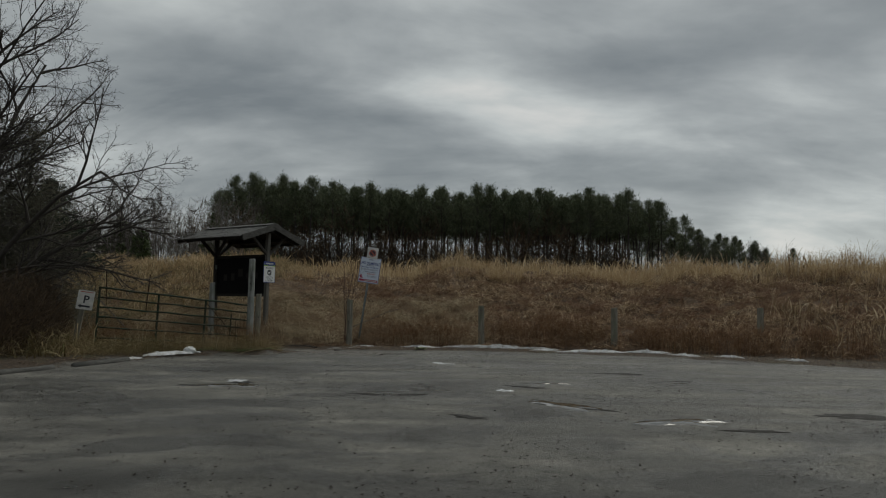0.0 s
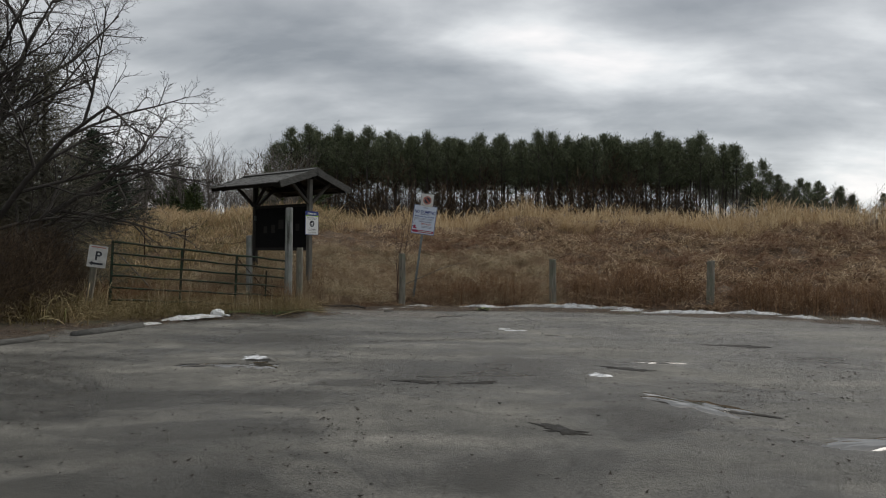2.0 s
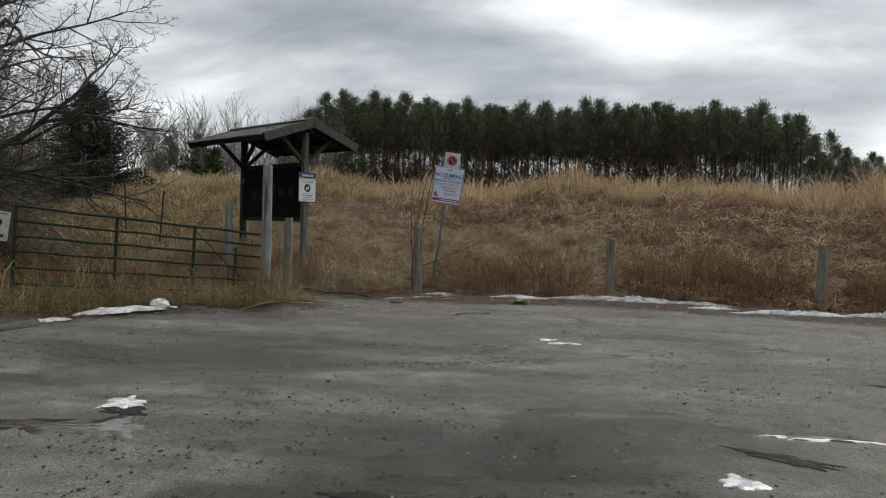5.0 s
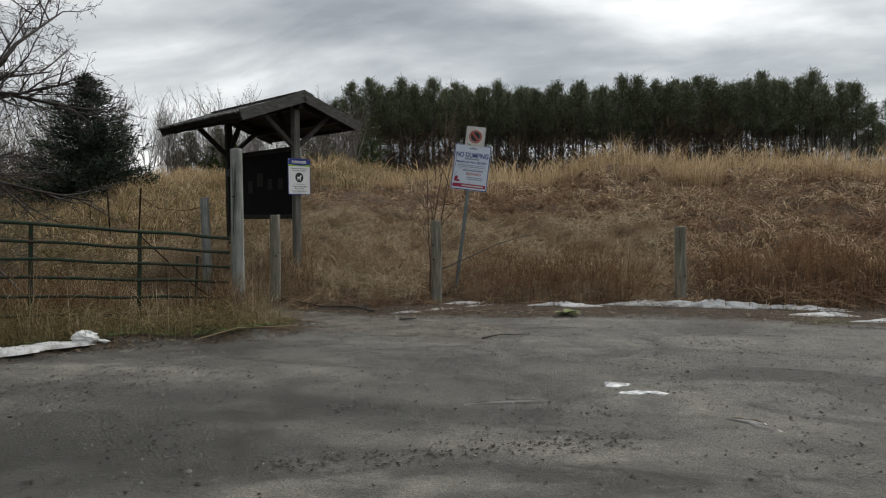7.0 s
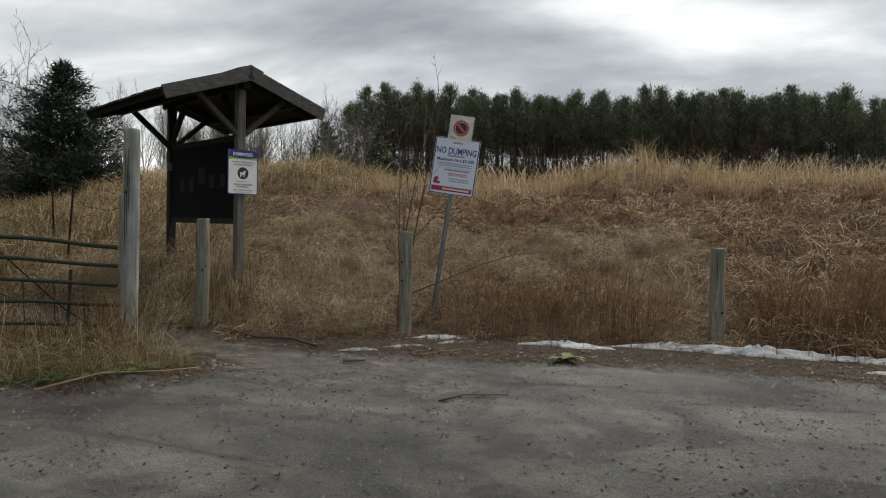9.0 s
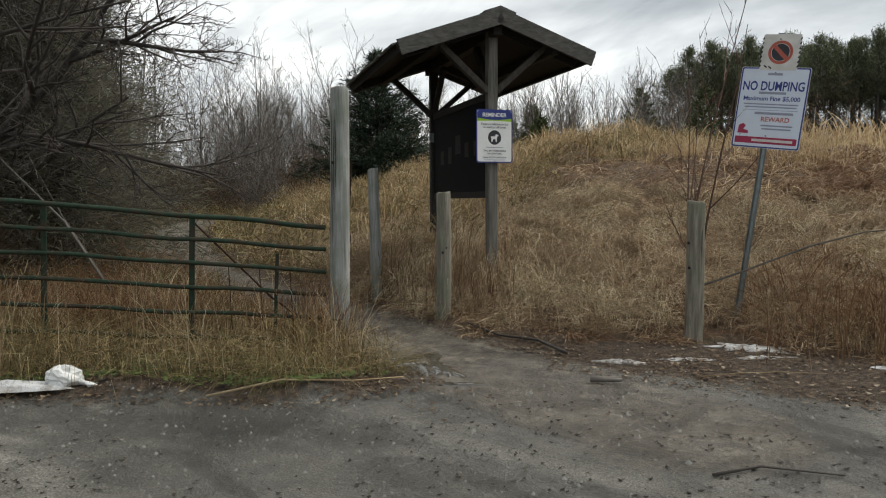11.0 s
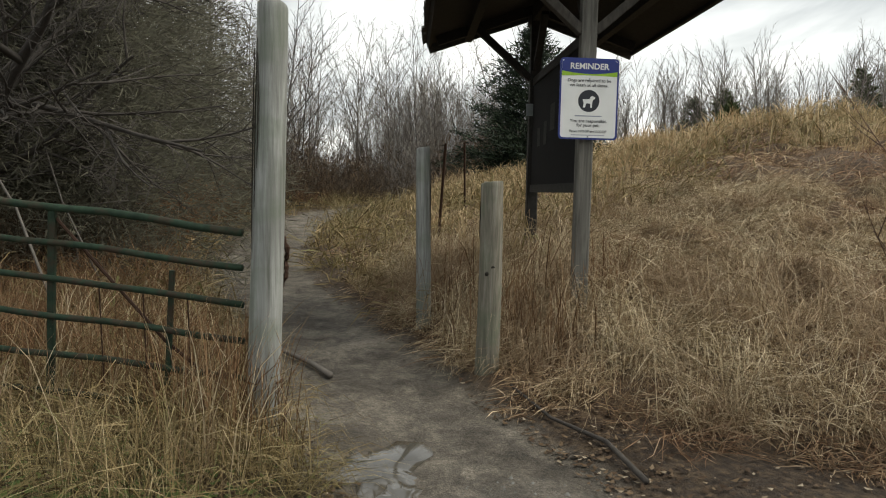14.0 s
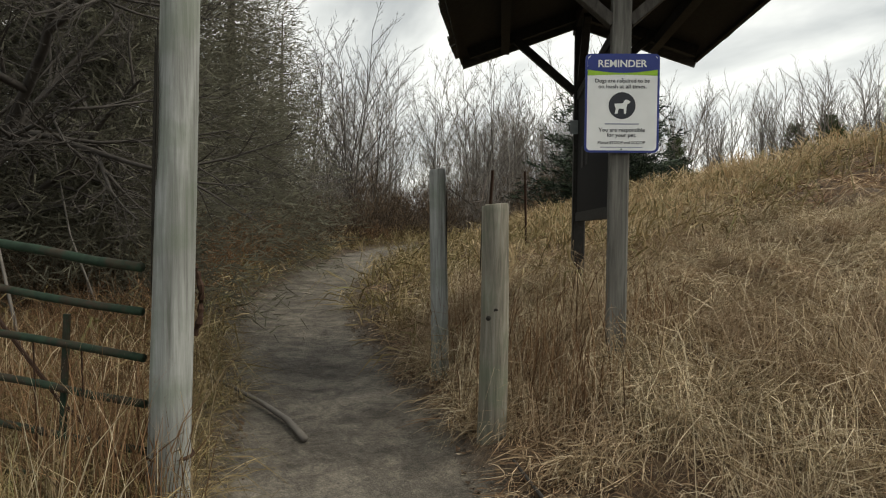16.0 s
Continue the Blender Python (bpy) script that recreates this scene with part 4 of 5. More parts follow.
def build_reminder():
    ob = thing("reminder_sign", pose(-4.845, 19.222, 2.10, 0, 0, 60), "white and navy reminder sign screwed to the kiosk post", "sign")
    part("panel", Geo().plate(rounded(0.457, 0.61, 0.03), -0.003, 0.003, FACE), M_BLUE, ob, "navy sign panel")
    face = part("face", Geo().plate(rounded(0.43, 0.583, 0.022), 0, 0.0015, pose(0, -0.003, 0) @ FACE), M_WHITE, ob, "white sign face")
    w, top = 0.43, 0.2915
    band = [(w / 2, top - 0.02), (w / 2 - 0.02, top), (-w / 2 + 0.02, top), (-w / 2, top - 0.02), (-w / 2, top - 0.085)]
    band += [(-w / 2 + w * i / 10, top - 0.085 - 0.02 * math.sin(math.pi * i / 10)) for i in range(1, 10)] + [(w / 2, top - 0.085)]
    green = [(w / 2, top - 0.075), (-w / 2, top - 0.075), (-w / 2, top - 0.122)]
    green += [(-w / 2 + w * i / 10, top - 0.122 + 0.006 * math.sin(math.pi * i / 10)) for i in range(1, 10)] + [(w / 2, top - 0.122)]
    part("green_band", Geo().plate(green, 0, 0.001, pose(0, -0.0046, 0) @ FACE), M_LIME, face, "lime green stripe")
    part("header_band", Geo().plate(band, 0, 0.001, pose(0, -0.0058, 0) @ FACE), M_BLUE, face, "navy header band")
    printed("heading", "REMINDER", 0.062, 0.30, 0, top - 0.048, M_WHITE, face, -0.0076)
    for words, size, width, z in (("Dogs are required to be", 0.034, 0.335, 0.135), ("on leash at all times.", 0.034, 0.295, 0.103),
                                  ("You are responsible", 0.036, 0.285, -0.168), ("for your pet.", 0.036, 0.18, -0.2), ("Please STOOP and SCOOP", 0.025, 0.29, -0.243)):
        printed("lettering", words, size, width, 0, z, M_BLACK, face)
    strip("fine_print", 0.21, 0.007, 0, -0.128, M_GREYPRINT, face)
    strip("fine_print", 0.26, 0.005, 0, -0.272, M_GREYPRINT, face)
    part("round_symbol", Geo().plate(disc(0.083), 0, 0.001, pose(0, -0.0048, -0.015) @ FACE), M_BLACK, face, "dark round pictogram")
    dog = [(-0.042, -0.05), (-0.036, -0.02), (-0.045, 0.012), (-0.03, 0.012), (0.008, 0.014), (0.02, 0.036), (0.034, 0.036), (0.052, 0.026), (0.05, 0.016), (0.036, 0.01),
           (0.03, -0.012), (0.028, -0.05), (0.016, -0.05), (0.014, -0.02), (-0.016, -0.018), (-0.026, -0.05)]
    part("pictogram_shape", Geo().plate(dog, 0, 0.001, pose(-0.003, -0.0062, -0.015) @ FACE), M_WHITE, face, "plain white pictogram")
    for z in (0.15, -0.285):
        part("screw", Geo().tube([(0.0, -0.002, z), (0.0, -0.0065, z)], 0.006, 8), M_GALV, ob)


build_reminder()


def build_dumping():
    x, y = -2.28, 19.72
    z = z_at(x, y) - 0.2
    ob = thing("no_dumping_sign", pose(x, y, z, 1.0, 7.5, 4), "leaning blue and white no dumping sign on a steel post", "sign")
    h = 2.93 - z
    ch = Geo()
    for px, w, a in ((0, 0.03, 0), (-0.022, 0.024, 60), (0.022, 0.024, -60)):
        ch.box((w, 0.004, h), pose(px, 0.012 if px else 0.022, h / 2, 0, 0, a))
    part("post", ch, M_GALV, ob, "galvanised steel channel post")
    zc = 2.235 - z
    part("panel", Geo().plate(rounded(0.61, 0.76, 0.02), 0, 0.004, pose(0, 0.004, zc) @ FACE), M_ALU, ob)
    part("border", Geo().plate(rounded(0.60, 0.75, 0.018), 0, 0.001, pose(0, -0.0006, zc) @ FACE), M_BLUE, ob, "thin blue border")
    face = part("face", Geo().plate(rounded(0.575, 0.725, 0.012), 0, 0.001, pose(0, -0.002, zc) @ FACE), M_PALEBLUE, ob, "white sign face")
    Y = -0.0042
    printed("heading", "NO DUMPING", 0.118, 0.54, 0, zc + 0.205, M_BLUE, face, Y)
    printed("lettering", "Maximum Fine $5,000", 0.056, 0.5, 0, zc + 0.085, M_BLUE, face, Y)
    printed("lettering", "REWARD", 0.062, 0.25, 0.06, zc - 0.105, M_RED, face, Y)
    for w, hh, px, pz in ((0.13, 0.022, 0, 0.315), (0.24, 0.022, 0, 0.14), (0.48, 0.012, 0, 0.035), (0.46, 0.012, 0, 0.008), (0.5, 0.004, 0, -0.02), (0.34, 0.022, 0.04, -0.05),
                          (0.28, 0.014, 0.08, -0.165), (0.26, 0.014, 0.08, -0.195)):
        strip("fine_print", w, hh, px, zc + pz, M_GREYPRINT, face, -0.0032)
    strip("phone_band", 0.55, 0.062, 0, zc - 0.305, M_MAGENTA, face, -0.0032)
    strip("phone_line", 0.36, 0.024, 0.06, zc - 0.305, M_WORN, face, -0.0046)
    emblem = [(-0.05, -0.045), (0.05, -0.045), (0.045, -0.02), (0.0, -0.005), (0.02, 0.03), (-0.01, 0.05), (-0.045, 0.03)]
    part("emblem", Geo().plate(emblem, 0, 0.001, pose(-0.21, -0.0034, zc - 0.2) @ FACE), M_MAGENTA, face, "plain magenta emblem")
    zs = 2.75 - z
    part("square_panel", Geo().plate(rounded(0.33, 0.33, 0.02), 0, 0.003, pose(0.015, -0.002, zs) @ FACE), M_WORN, ob, "worn white square plate")
    ring = Geo()
    o, i_ = disc(0.108), disc(0.082)
    n = len(o)
    m = pose(0.015, -0.0062, zs) @ FACE
    for rad in (o, i_):
        ring.v += [tuple(m @ Vector((a, b, 0))) for a, b in rad]
    ring.f = [(k, (k + 1) % n, n + (k + 1) % n, n + k) for k in range(n)]
    part("red_ring", ring, M_RED, ob, "faded red prohibition ring")
    part("dark_symbol", Geo().plate(disc(0.078), 0, 0.0008, pose(0.015, -0.0056, zs) @ FACE), M_BLACK, ob)
    part("red_bar", Geo().plate([(0.085, -0.018), (0.085, 0.018), (-0.085, 0.018), (-0.085, -0.018)], 0, 0.0008, pose(0.015, -0.0072, zs, 0, 45, 0) @ FACE), M_RED, ob)
    for k in range(-3, 4):
        for px in (-0.148, 0.178):
            part("edge_mark", Geo().box((0.012, 0.001, 0.022), pose(px, -0.006, zs + k * 0.042, 0, 25, 0)), M_BLACK, ob)
    for px in (-0.1, -0.06, -0.1):
        part("arrow_mark", Geo().box((0.035, 0.001, 0.012), pose(px, -0.006, zs - 0.13 - (px + 0.1) * 0.2, 0, 35, 0)), M_BLACK, ob)
    for zz in (zc + 0.33, zc - 0.26, zs + 0.12):
        part("bolt", Geo().tube([(0, 0.0, zz), (0, -0.010, zz)], 0.008, 8), M_GALV, ob)


build_dumping()


def build_parking():
    x, y = -7.55, 13.84
    z = z_at(x, y) - 0.2
    ob = thing("parking_sign", pose(x, y, z, 3, 8, 22), "small white parking sign on a short leaning post", "sign")
    part("post", Geo().box((0.11, 0.1, 1.32), pose(0, 0.06, 0.66), 0.95, 0.012), M_BOLLARD, ob, "weathered wooden post")
    zc = 1.235 - z
    face = part("panel", Geo().plate(rounded(0.325, 0.41, 0.02), 0, 0.004, pose(0.04, 0.002, zc) @ FACE), M_WORN, ob, "worn white sign face")
    printed("letter", "P", 0.23, 0.11, 0.06, zc + 0.015, M_BLACK, face, -0.004)
    strip("arrow", 0.2, 0.038, 0.05, zc - 0.135, M_BLACK, face, -0.004)
    part("arrow_head", Geo().plate([(0, -0.042), (0.06, 0), (0, 0.042)], 0, 0.001, pose(-0.03, -0.004, zc - 0.135, 0, 180, 0) @ FACE), M_BLACK, face)
    strip("top_line", 0.25, 0.016, 0.04, zc + 0.172, M_RED, face, -0.004)
    for zz in (zc + 0.15, zc - 0.18):
        part("bolt", Geo().tube([(0.02, 0.0, zz), (0.02, -0.008, zz)], 0.008, 8), M_GALV, ob)


build_parking()


# ---- tube gate ----
def build_gate():
    a, b = Vector((-7.03, 13.85, 0)), Vector((-4.62, 16.46, 0))
    L = (b - a).length
    ang = math.degrees(math.atan2(b.y - a.y, b.x - a.x))
    ob = thing("tube_gate", pose(a.x, a.y, 0, 0, 0, ang), "sagging dark green tubular steel farm gate, closed", "gate")

    def top(u):
        return 1.49 - 0.34 * (u / L) + 0.006 * math.sin(5 * u)

    drops = (0.0, 0.185, 0.37, 0.56, 0.76, 0.96)
    for i, d in enumerate(drops):
        pts = [(u, 0.012 * math.sin(3 * u + i), max(top(u) - d * (1.12 - 0.10 * u / L), 0.14) + 0.004 * math.sin(7 * u + 2 * i)) for u in [L * k / 14 for k in range(15)]]
        part("rail", Geo().tube(pts, 0.021 if i == 0 else 0.018, 8), M_GATE, ob, "", True)
    for u in (0.0, 1.30, 2.45):
        part("upright", Geo().box((0.045, 0.022, top(u) - 0.22), pose(u, 0.022, (top(u) + 0.22) / 2, 0, 2, 0), 1, 0.004), M_GATE, ob)
    part("upright", Geo().box((0.03, 0.02, 0.62), pose(L - 0.42, 0.022, 0.62, 0, 3, 0), 1, 0.004), M_GATE, ob)
    part("diagonal_brace", Geo().tube([(2.47, 0.03, top(2.45) - 0.05), (3.1, 0.03, 0.55), (L - 0.05, 0.03, 0.25)], 0.009, 6), M_RUSTY, ob, "thin rusted brace")
    for u in (2.75, 3.0, 3.25):
        part("wire_stay", Geo().tube([(u, -0.01, top(u) - 0.38), (u + 0.02, -0.01, 0.3)], 0.004, 5), M_RUSTY, ob, "thin wire")


build_gate()


# ---- trees ----
def grow(thick, thin, start, way, length, radius, level, rnd, spec):
    """A limb with its side branches. thick, thin: meshes for stout and for fine wood."""
    n = spec["segs"][level]
    pts, p, d = [Vector(start)], Vector(start), Vector(way).normalized()
    step = length / n
    for _ in range(n):
        d = (d + Vector((rnd.gauss(0, spec["wander"]), rnd.gauss(0, spec["wander"]), rnd.gauss(0, spec["wander"]) + spec["lift"]))).normalized()
        p = p + d * step
        pts.append(p)
    radii = [radius * (1 - 0.75 * i / n) for i in range(n + 1)]
    g = thick if radius > spec["fine"] else thin
    g.tube(pts, radii, 7 if radius > 0.05 else 5 if radius > spec["fine"] else 3, False)
    if level >= spec["levels"]:
        return
    if level == 4:
        rnd = random.Random(round(p.x * 9000))
    for i in range(spec["kids"][level]):
        t = spec["bare"] if level == 0 else 0.15
        t = t + (1 - t) * (i + rnd.random()) / spec["kids"][level]
        k = min(int(t * n), n - 1)
        q = pts[k].lerp(pts[k + 1], t * n - k)
        axis_d = (pts[k + 1] - pts[k]).normalized()
        side = Vector((rnd.gauss(0, 1), rnd.gauss(0, 1), rnd.gauss(0, 0.6)))
        side = (side - axis_d * side.dot(axis_d)).normalized()
        w = axis_d * math.cos(spec["angle"]) + side * math.sin(spec["angle"])
        grow(thick, thin, q, w, length * spec["shrink"] * rnd.uniform(0.6, 1.15) * (1.1 - 0.5 * t), max(radius * 0.5 * (1.1 - 0.5 * t), spec["tip"]), level + 1, rnd, spec)


def bare_tree(name, x, y, stems, spec, seed, label, bark=None):
    rnd = random.Random(seed)
    z = z_at(x, y)
    ob = thing(name, pose(x, y, z), label, "tree")
    wood, fine = Geo(), Geo()
    for way, length, radius in stems:
        grow(wood, fine, (0, 0, -0.2), way, length, radius, 0, rnd, spec)
    part("trunk", wood, bark or M_DARKBARK, ob, "dark limbs", True)
    part("fine_growth", fine, bark or M_DARKBARK, ob, "fine bare twigs")
    return ob


BIG = {"levels": 5, "segs": (5, 4, 4, 3, 3, 1), "kids": (9, 8, 7, 4, 2), "wander": 0.13, "lift": 0.03, "fine": 0.012, "bare": 0.25, "angle": 0.75, "shrink": 0.55, "tip": 0.0036}
bare_tree("bare_tree", -11.8, 14.8, [((0.40, 0.02, 1), 7.4, 0.13), ((0.85, 0.12, 0.7), 5.6, 0.11), ((0.12, 0.4, 1), 8.2, 0.13), ((-0.25, -0.1, 1), 8, 0.12), ((0.55, -0.2, 0.9), 6.4, 0.1), ((0.25, 0.15, 1), 7.8, 0.1)],
          BIG, 11, "large bare many-stemmed tree beside the lot")
bare_tree("bare_tree", -12.4, 10.5, [((0.3, 0.2, 1), 7.0, 0.12), ((0.05, -0.3, 1), 7.4, 0.12), ((-0.2, 0.3, 1), 6.5, 0.1)], BIG, 14, "bare branching tree at the side of the lot")


def sapling(x, y, seed, tops, label, mat):
    rnd = random.Random(seed)
    z = z_at(x, y)
    ob = thing("sapling", pose(x, y, z), label, "sapling")
    g = Geo()
    spec = {"levels": 2, "segs": (5, 4, 4), "kids": (5, 3), "wander": 0.06, "lift": 0.06, "fine": 0.001, "bare": 0.3, "angle": 0.6, "shrink": 0.42, "tip": 0.003}
    for way, length, r in tops:
        grow(g, g, (0, 0, -0.1), way, length, r, 0, rnd, spec)
    part("stem_growth", g, mat, ob)


sapling(-2.62, 19.35, 3, [((0.0, 0, 1), 3.3, 0.015), ((-0.06, 0.03, 1), 2.9, 0.011), ((0.09, 0.05, 1), 3.1, 0.015), ((0.03, -0.04, 1), 2.3, 0.010), ((-0.12, -0.02, 1), 1.7, 0.008)], "bare red-brown sapling behind a bollard", M_REDTWIG)
twig = Geo()
twig.tube([(-2.4, 19.15, 0.55), (-2.0, 19.1, 0.72), (-1.5, 19.15, 0.95), (-1.1, 19.2, 1.08), (-0.8, 19.25, 1.12)], [0.012, 0.011, 0.009, 0.006, 0.003], 6)
tagged(part("fallen_branch", twig, M_TWIG), "thin bare branch leaning against a bollard", "branch")


def woods(name, places, label, material, spec, seed, lo, hi, r=0.055):
    """Many bare trees of the far woods as one mesh, from a few grown patterns."""
    rnd = random.Random(seed)
    kinds = []
    for k in range(6):
        g = Geo()
        for _ in range(rnd.choice((1, 1, 2, 3))):
            grow(g, g, (rnd.uniform(-0.3, 0.3), rnd.uniform(-0.3, 0.3), -0.3), (rnd.gauss(0, 0.14), rnd.gauss(0, 0.14), 1), 1.0 * 10, r, 0, rnd, spec)
        v = np.array(g.v, np.float32)
        f = []
        for q in g.f:
            f.append((q[0], q[1], q[2]))
            f.append((q[0], q[2], q[3]))
        kinds.append((v, np.array(f, np.int32)))
    vs, fs, base = [], [], 0
    for x, y in places:
        v, f = kinds[rnd.randrange(6)]
        s = rnd.uniform(lo, hi) / 10
        a = rnd.uniform(0, 6.28)
        c, d = math.cos(a) * s, math.sin(a) * s
        w = np.stack([v[:, 0] * c - v[:, 1] * d + x, v[:, 0] * d + v[:, 1] * c + y, v[:, 2] * s + z_at(x, y)], 1)
        vs.append(w)
        fs.append(f + base)
        base += len(v)
    tagged(new(name, soup(name, np.concatenate(vs), np.concatenate(fs), material)), label, "woods", "", "stuff")


FAR = {"levels": 2, "segs": (4, 2, 1), "kids": (18, 7), "wander": 0.05, "lift": 0.045, "fine": 0.001, "bare": 0.22, "angle": 0.55, "shrink": 0.34, "tip": 0.0105}
NEAR = {"levels": 3, "segs": (5, 3, 2, 1), "kids": (14, 6, 3), "wander": 0.07, "lift": 0.04, "fine": 0.001, "bare": 0.15, "angle": 0.6, "shrink": 0.36, "tip": 0.008}


def spread(n, seed, x0, x1, y0, y1, keep):
    rnd = random.Random(seed)
    out = []
    while len(out) < n:
        x, y = rnd.uniform(x0, x1), rnd.uniform(y0, y1)
        if keep(x, y):
            out.append((x, y))
    return out


def polar(n, seed, a0, a1, d0, d1):
    """Places between two bearings west of north and two distances from the trail mouth."""
    rnd = random.Random(seed)
    out = []
    for _ in range(n):
        a, d = radians(rnd.uniform(a0, a1)), rnd.uniform(d0, d1)
        out.append((-1.5 - d * math.sin(a), 16 + d * math.cos(a)))
    return out


woods("bare_woods", polar(210, 1, 21, 60, 38, 62), "grey leafless woods behind the meadow", M_TWIG, FAR, 2, 4.0, 6.3)
woods("trailside_woods", polar(105, 3, 50, 80, 29, 52), "bare grey trees and saplings along the trail", M_TWIG, NEAR, 5, 5.0, 7.8, 0.045)
woods("trailside_trees", [(-24.6, 25.0), (-23.8, 24.0), (-26.2, 26.4), (-25.4, 23.6), (-27.5, 25.2)], "tall dark leafless trees where the trail bends", M_DARKBARK, NEAR, 12, 5.6, 7.8, 0.05)
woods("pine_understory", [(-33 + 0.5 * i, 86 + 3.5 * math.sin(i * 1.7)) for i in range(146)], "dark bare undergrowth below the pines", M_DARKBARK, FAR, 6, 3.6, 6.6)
woods("hedgerow_trees", spread(15, 8, -24, -11.5, 9, 24, lambda x, y: float(to_line(np.array([x]), np.array([y]), TRAIL)[0]) > 2.6), "dense bare shrubs and small trees left to grow wild", M_DARKBARK, NEAR, 9, 4.5, 7.5, 0.04)


def brush(name, spots, per, length, lean, width, mat, label, spread_r=0.5):
    xs, ys = [], []
    for x, y in spots:
        xs.append(x + rng.normal(0, spread_r, per))
        ys.append(y + rng.normal(0, spread_r, per))
    x, y = np.concatenate(xs), np.concatenate(ys)
    ok = (lot_side(x, y) < -0.15) & off_trail(x, y, 0.75)
    blades(name, x[ok], y[ok], length, lean, width, mat, label, "shrub", curl=0.12, swing=3.0)


brush("brown_weeds", [(-1.2, 19.4), (-0.4, 19.5), (0.3, 19.7), (2.1, 19.6), (2.9, 19.5), (3.7, 19.5), (6.0, 18.8), (6.8, 18.4), (7.6, 18.0), (8.4, 17.6), (9.6, 17.3), (10.5, 16.7), (4.4, 19.6)], 150, 0.75, 0.35, 0.0055, M_RUST,
      "dark rust-brown dead weeds at the foot of the bank", 0.36)
brush("post_weeds", [(-4.62, 16.38), (-4.72, 16.35), (-4.45, 16.42), (-4.9, 16.15), (-4.5, 16.3), (-5.2, 16.2), (-5.5, 15.9), (-5.8, 15.5), (-5.1, 18.75), (-6.2, 18.95), (-4.6, 18.75), (-5.4, 19.1), (-4.9, 19.6)], 90, 0.55, 0.35, 0.0045, M_RUST, "thin red-brown weed stems round the posts", 0.16)


def sprays(points, ways, length, width, per, jitter, r):
    """Needle sprays as slim triangles set along branch points."""
    n = len(points) * per
    p = np.repeat(points, per, 0) + r.normal(0, jitter, (n, 3))
    d = np.repeat(ways, per, 0) + r.normal(0, 0.55, (n, 3))
    d /= np.linalg.norm(d, axis=1)[:, None] + 1e-6
    s = np.cross(d, r.normal(0, 1, (n, 3)))
    s /= np.linalg.norm(s, axis=1)[:, None] + 1e-6
    L = (length * r.uniform(0.6, 1.3, n))[:, None]
    v = np.stack([p - s * width / 2, p + s * width / 2, p + d * L], 1).reshape(-1, 3)
    return v, np.arange(n * 3).reshape(-1, 3)


def bushes(name, spots, radius, tall, per, length, width, mat, label, seed):
    """Rounded leafless bushes: many short twigs filling low domes, with a few long stems."""
    r = np.random.default_rng(seed)
    pts, ways = [], []
    for x, y in spots:
        R, H = radius * r.uniform(0.6, 1.3), tall * r.uniform(0.55, 1.25)
        a, q = r.uniform(0, 2 * np.pi, per), np.sqrt(r.uniform(0, 1, per))
        h = r.uniform(0, 1, per) ** 0.8 * np.sqrt(np.clip(1 - (q * 0.9) ** 2, 0, 1)) * H
        px, py = x + R * q * np.cos(a), y + R * q * np.sin(a)
        pts.append(np.stack([px, py, height(px, py) + h - 0.02], 1))
        ways.append(np.stack([0.55 * q * np.cos(a), 0.55 * q * np.sin(a), np.full(per, 0.75)], 1))
    pts, ways = np.concatenate(pts), np.concatenate(ways)
    side = to_line(pts[:, 0], pts[:, 1], TRAIL)
    far = np.hypot(pts[:, 0] + 1.5, pts[:, 1] - 16) > 29
    ok = (lot_side(pts[:, 0], pts[:, 1]) < -0.3) & ((side > 1.0) | far | (pts[:, 0] > -3))
    v, f = sprays(pts[ok], ways[ok], length, width, 1, 0.0, r)
    tagged(new(name, soup(name, v, f, mat)), label, "shrub", "", "stuff")


bushes("trail_shrubs", polar(85, 21, 48, 84, 17, 40), 1.5, 2.1, 900, 0.5, 0.016, M_BRUSH, "dull brown leafless shrubs along the trail", 1)
bushes("grey_shrubs", polar(50, 22, 46, 84, 22, 42), 1.5, 2.8, 800, 0.6, 0.016, M_TWIG, "grey leafless shrubs below the woods", 2)
bushes("trail_thicket", polar(70, 33, 62, 90, 9, 24), 0.9, 1.0, 800, 0.34, 0.009, M_RUST, "brown fuzzy bushes beside the trail", 3)
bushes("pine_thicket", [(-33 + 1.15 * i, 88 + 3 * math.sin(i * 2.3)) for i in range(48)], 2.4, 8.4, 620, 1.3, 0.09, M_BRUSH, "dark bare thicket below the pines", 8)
bushes("lotside_brush", [(-8.8, 13.2), (-8.6, 11.8), (-9.4, 12.6), (-9.8, 14.2), (-10.6, 13.2), (-9.0, 10.4), (-9.5, 9.0), (-10.6, 11.2), (-10, 15.5), (-11.2, 16.5), (-12.0, 15.6), (-8.5, 13.9), (-8.9, 14.8), (-8.3, 12.6)], 0.95, 1.4, 2600, 0.42, 0.008, M_BRUSH,
       "tangled dark brown brush at the side of the lot", 4)
bushes("gateside_tangle", [(-6.2, 16.25), (-6.9, 15.7), (-7.3, 16.5), (-7.9, 15.9), (-8.4, 16.8), (-6.4, 15.4), (-8.2, 15.2), (-9.0, 16.0), (-7.2, 14.9)], 0.75, 0.5, 1100, 0.3, 0.006, M_RUST, "tangled brown weeds behind the green gate", 6)
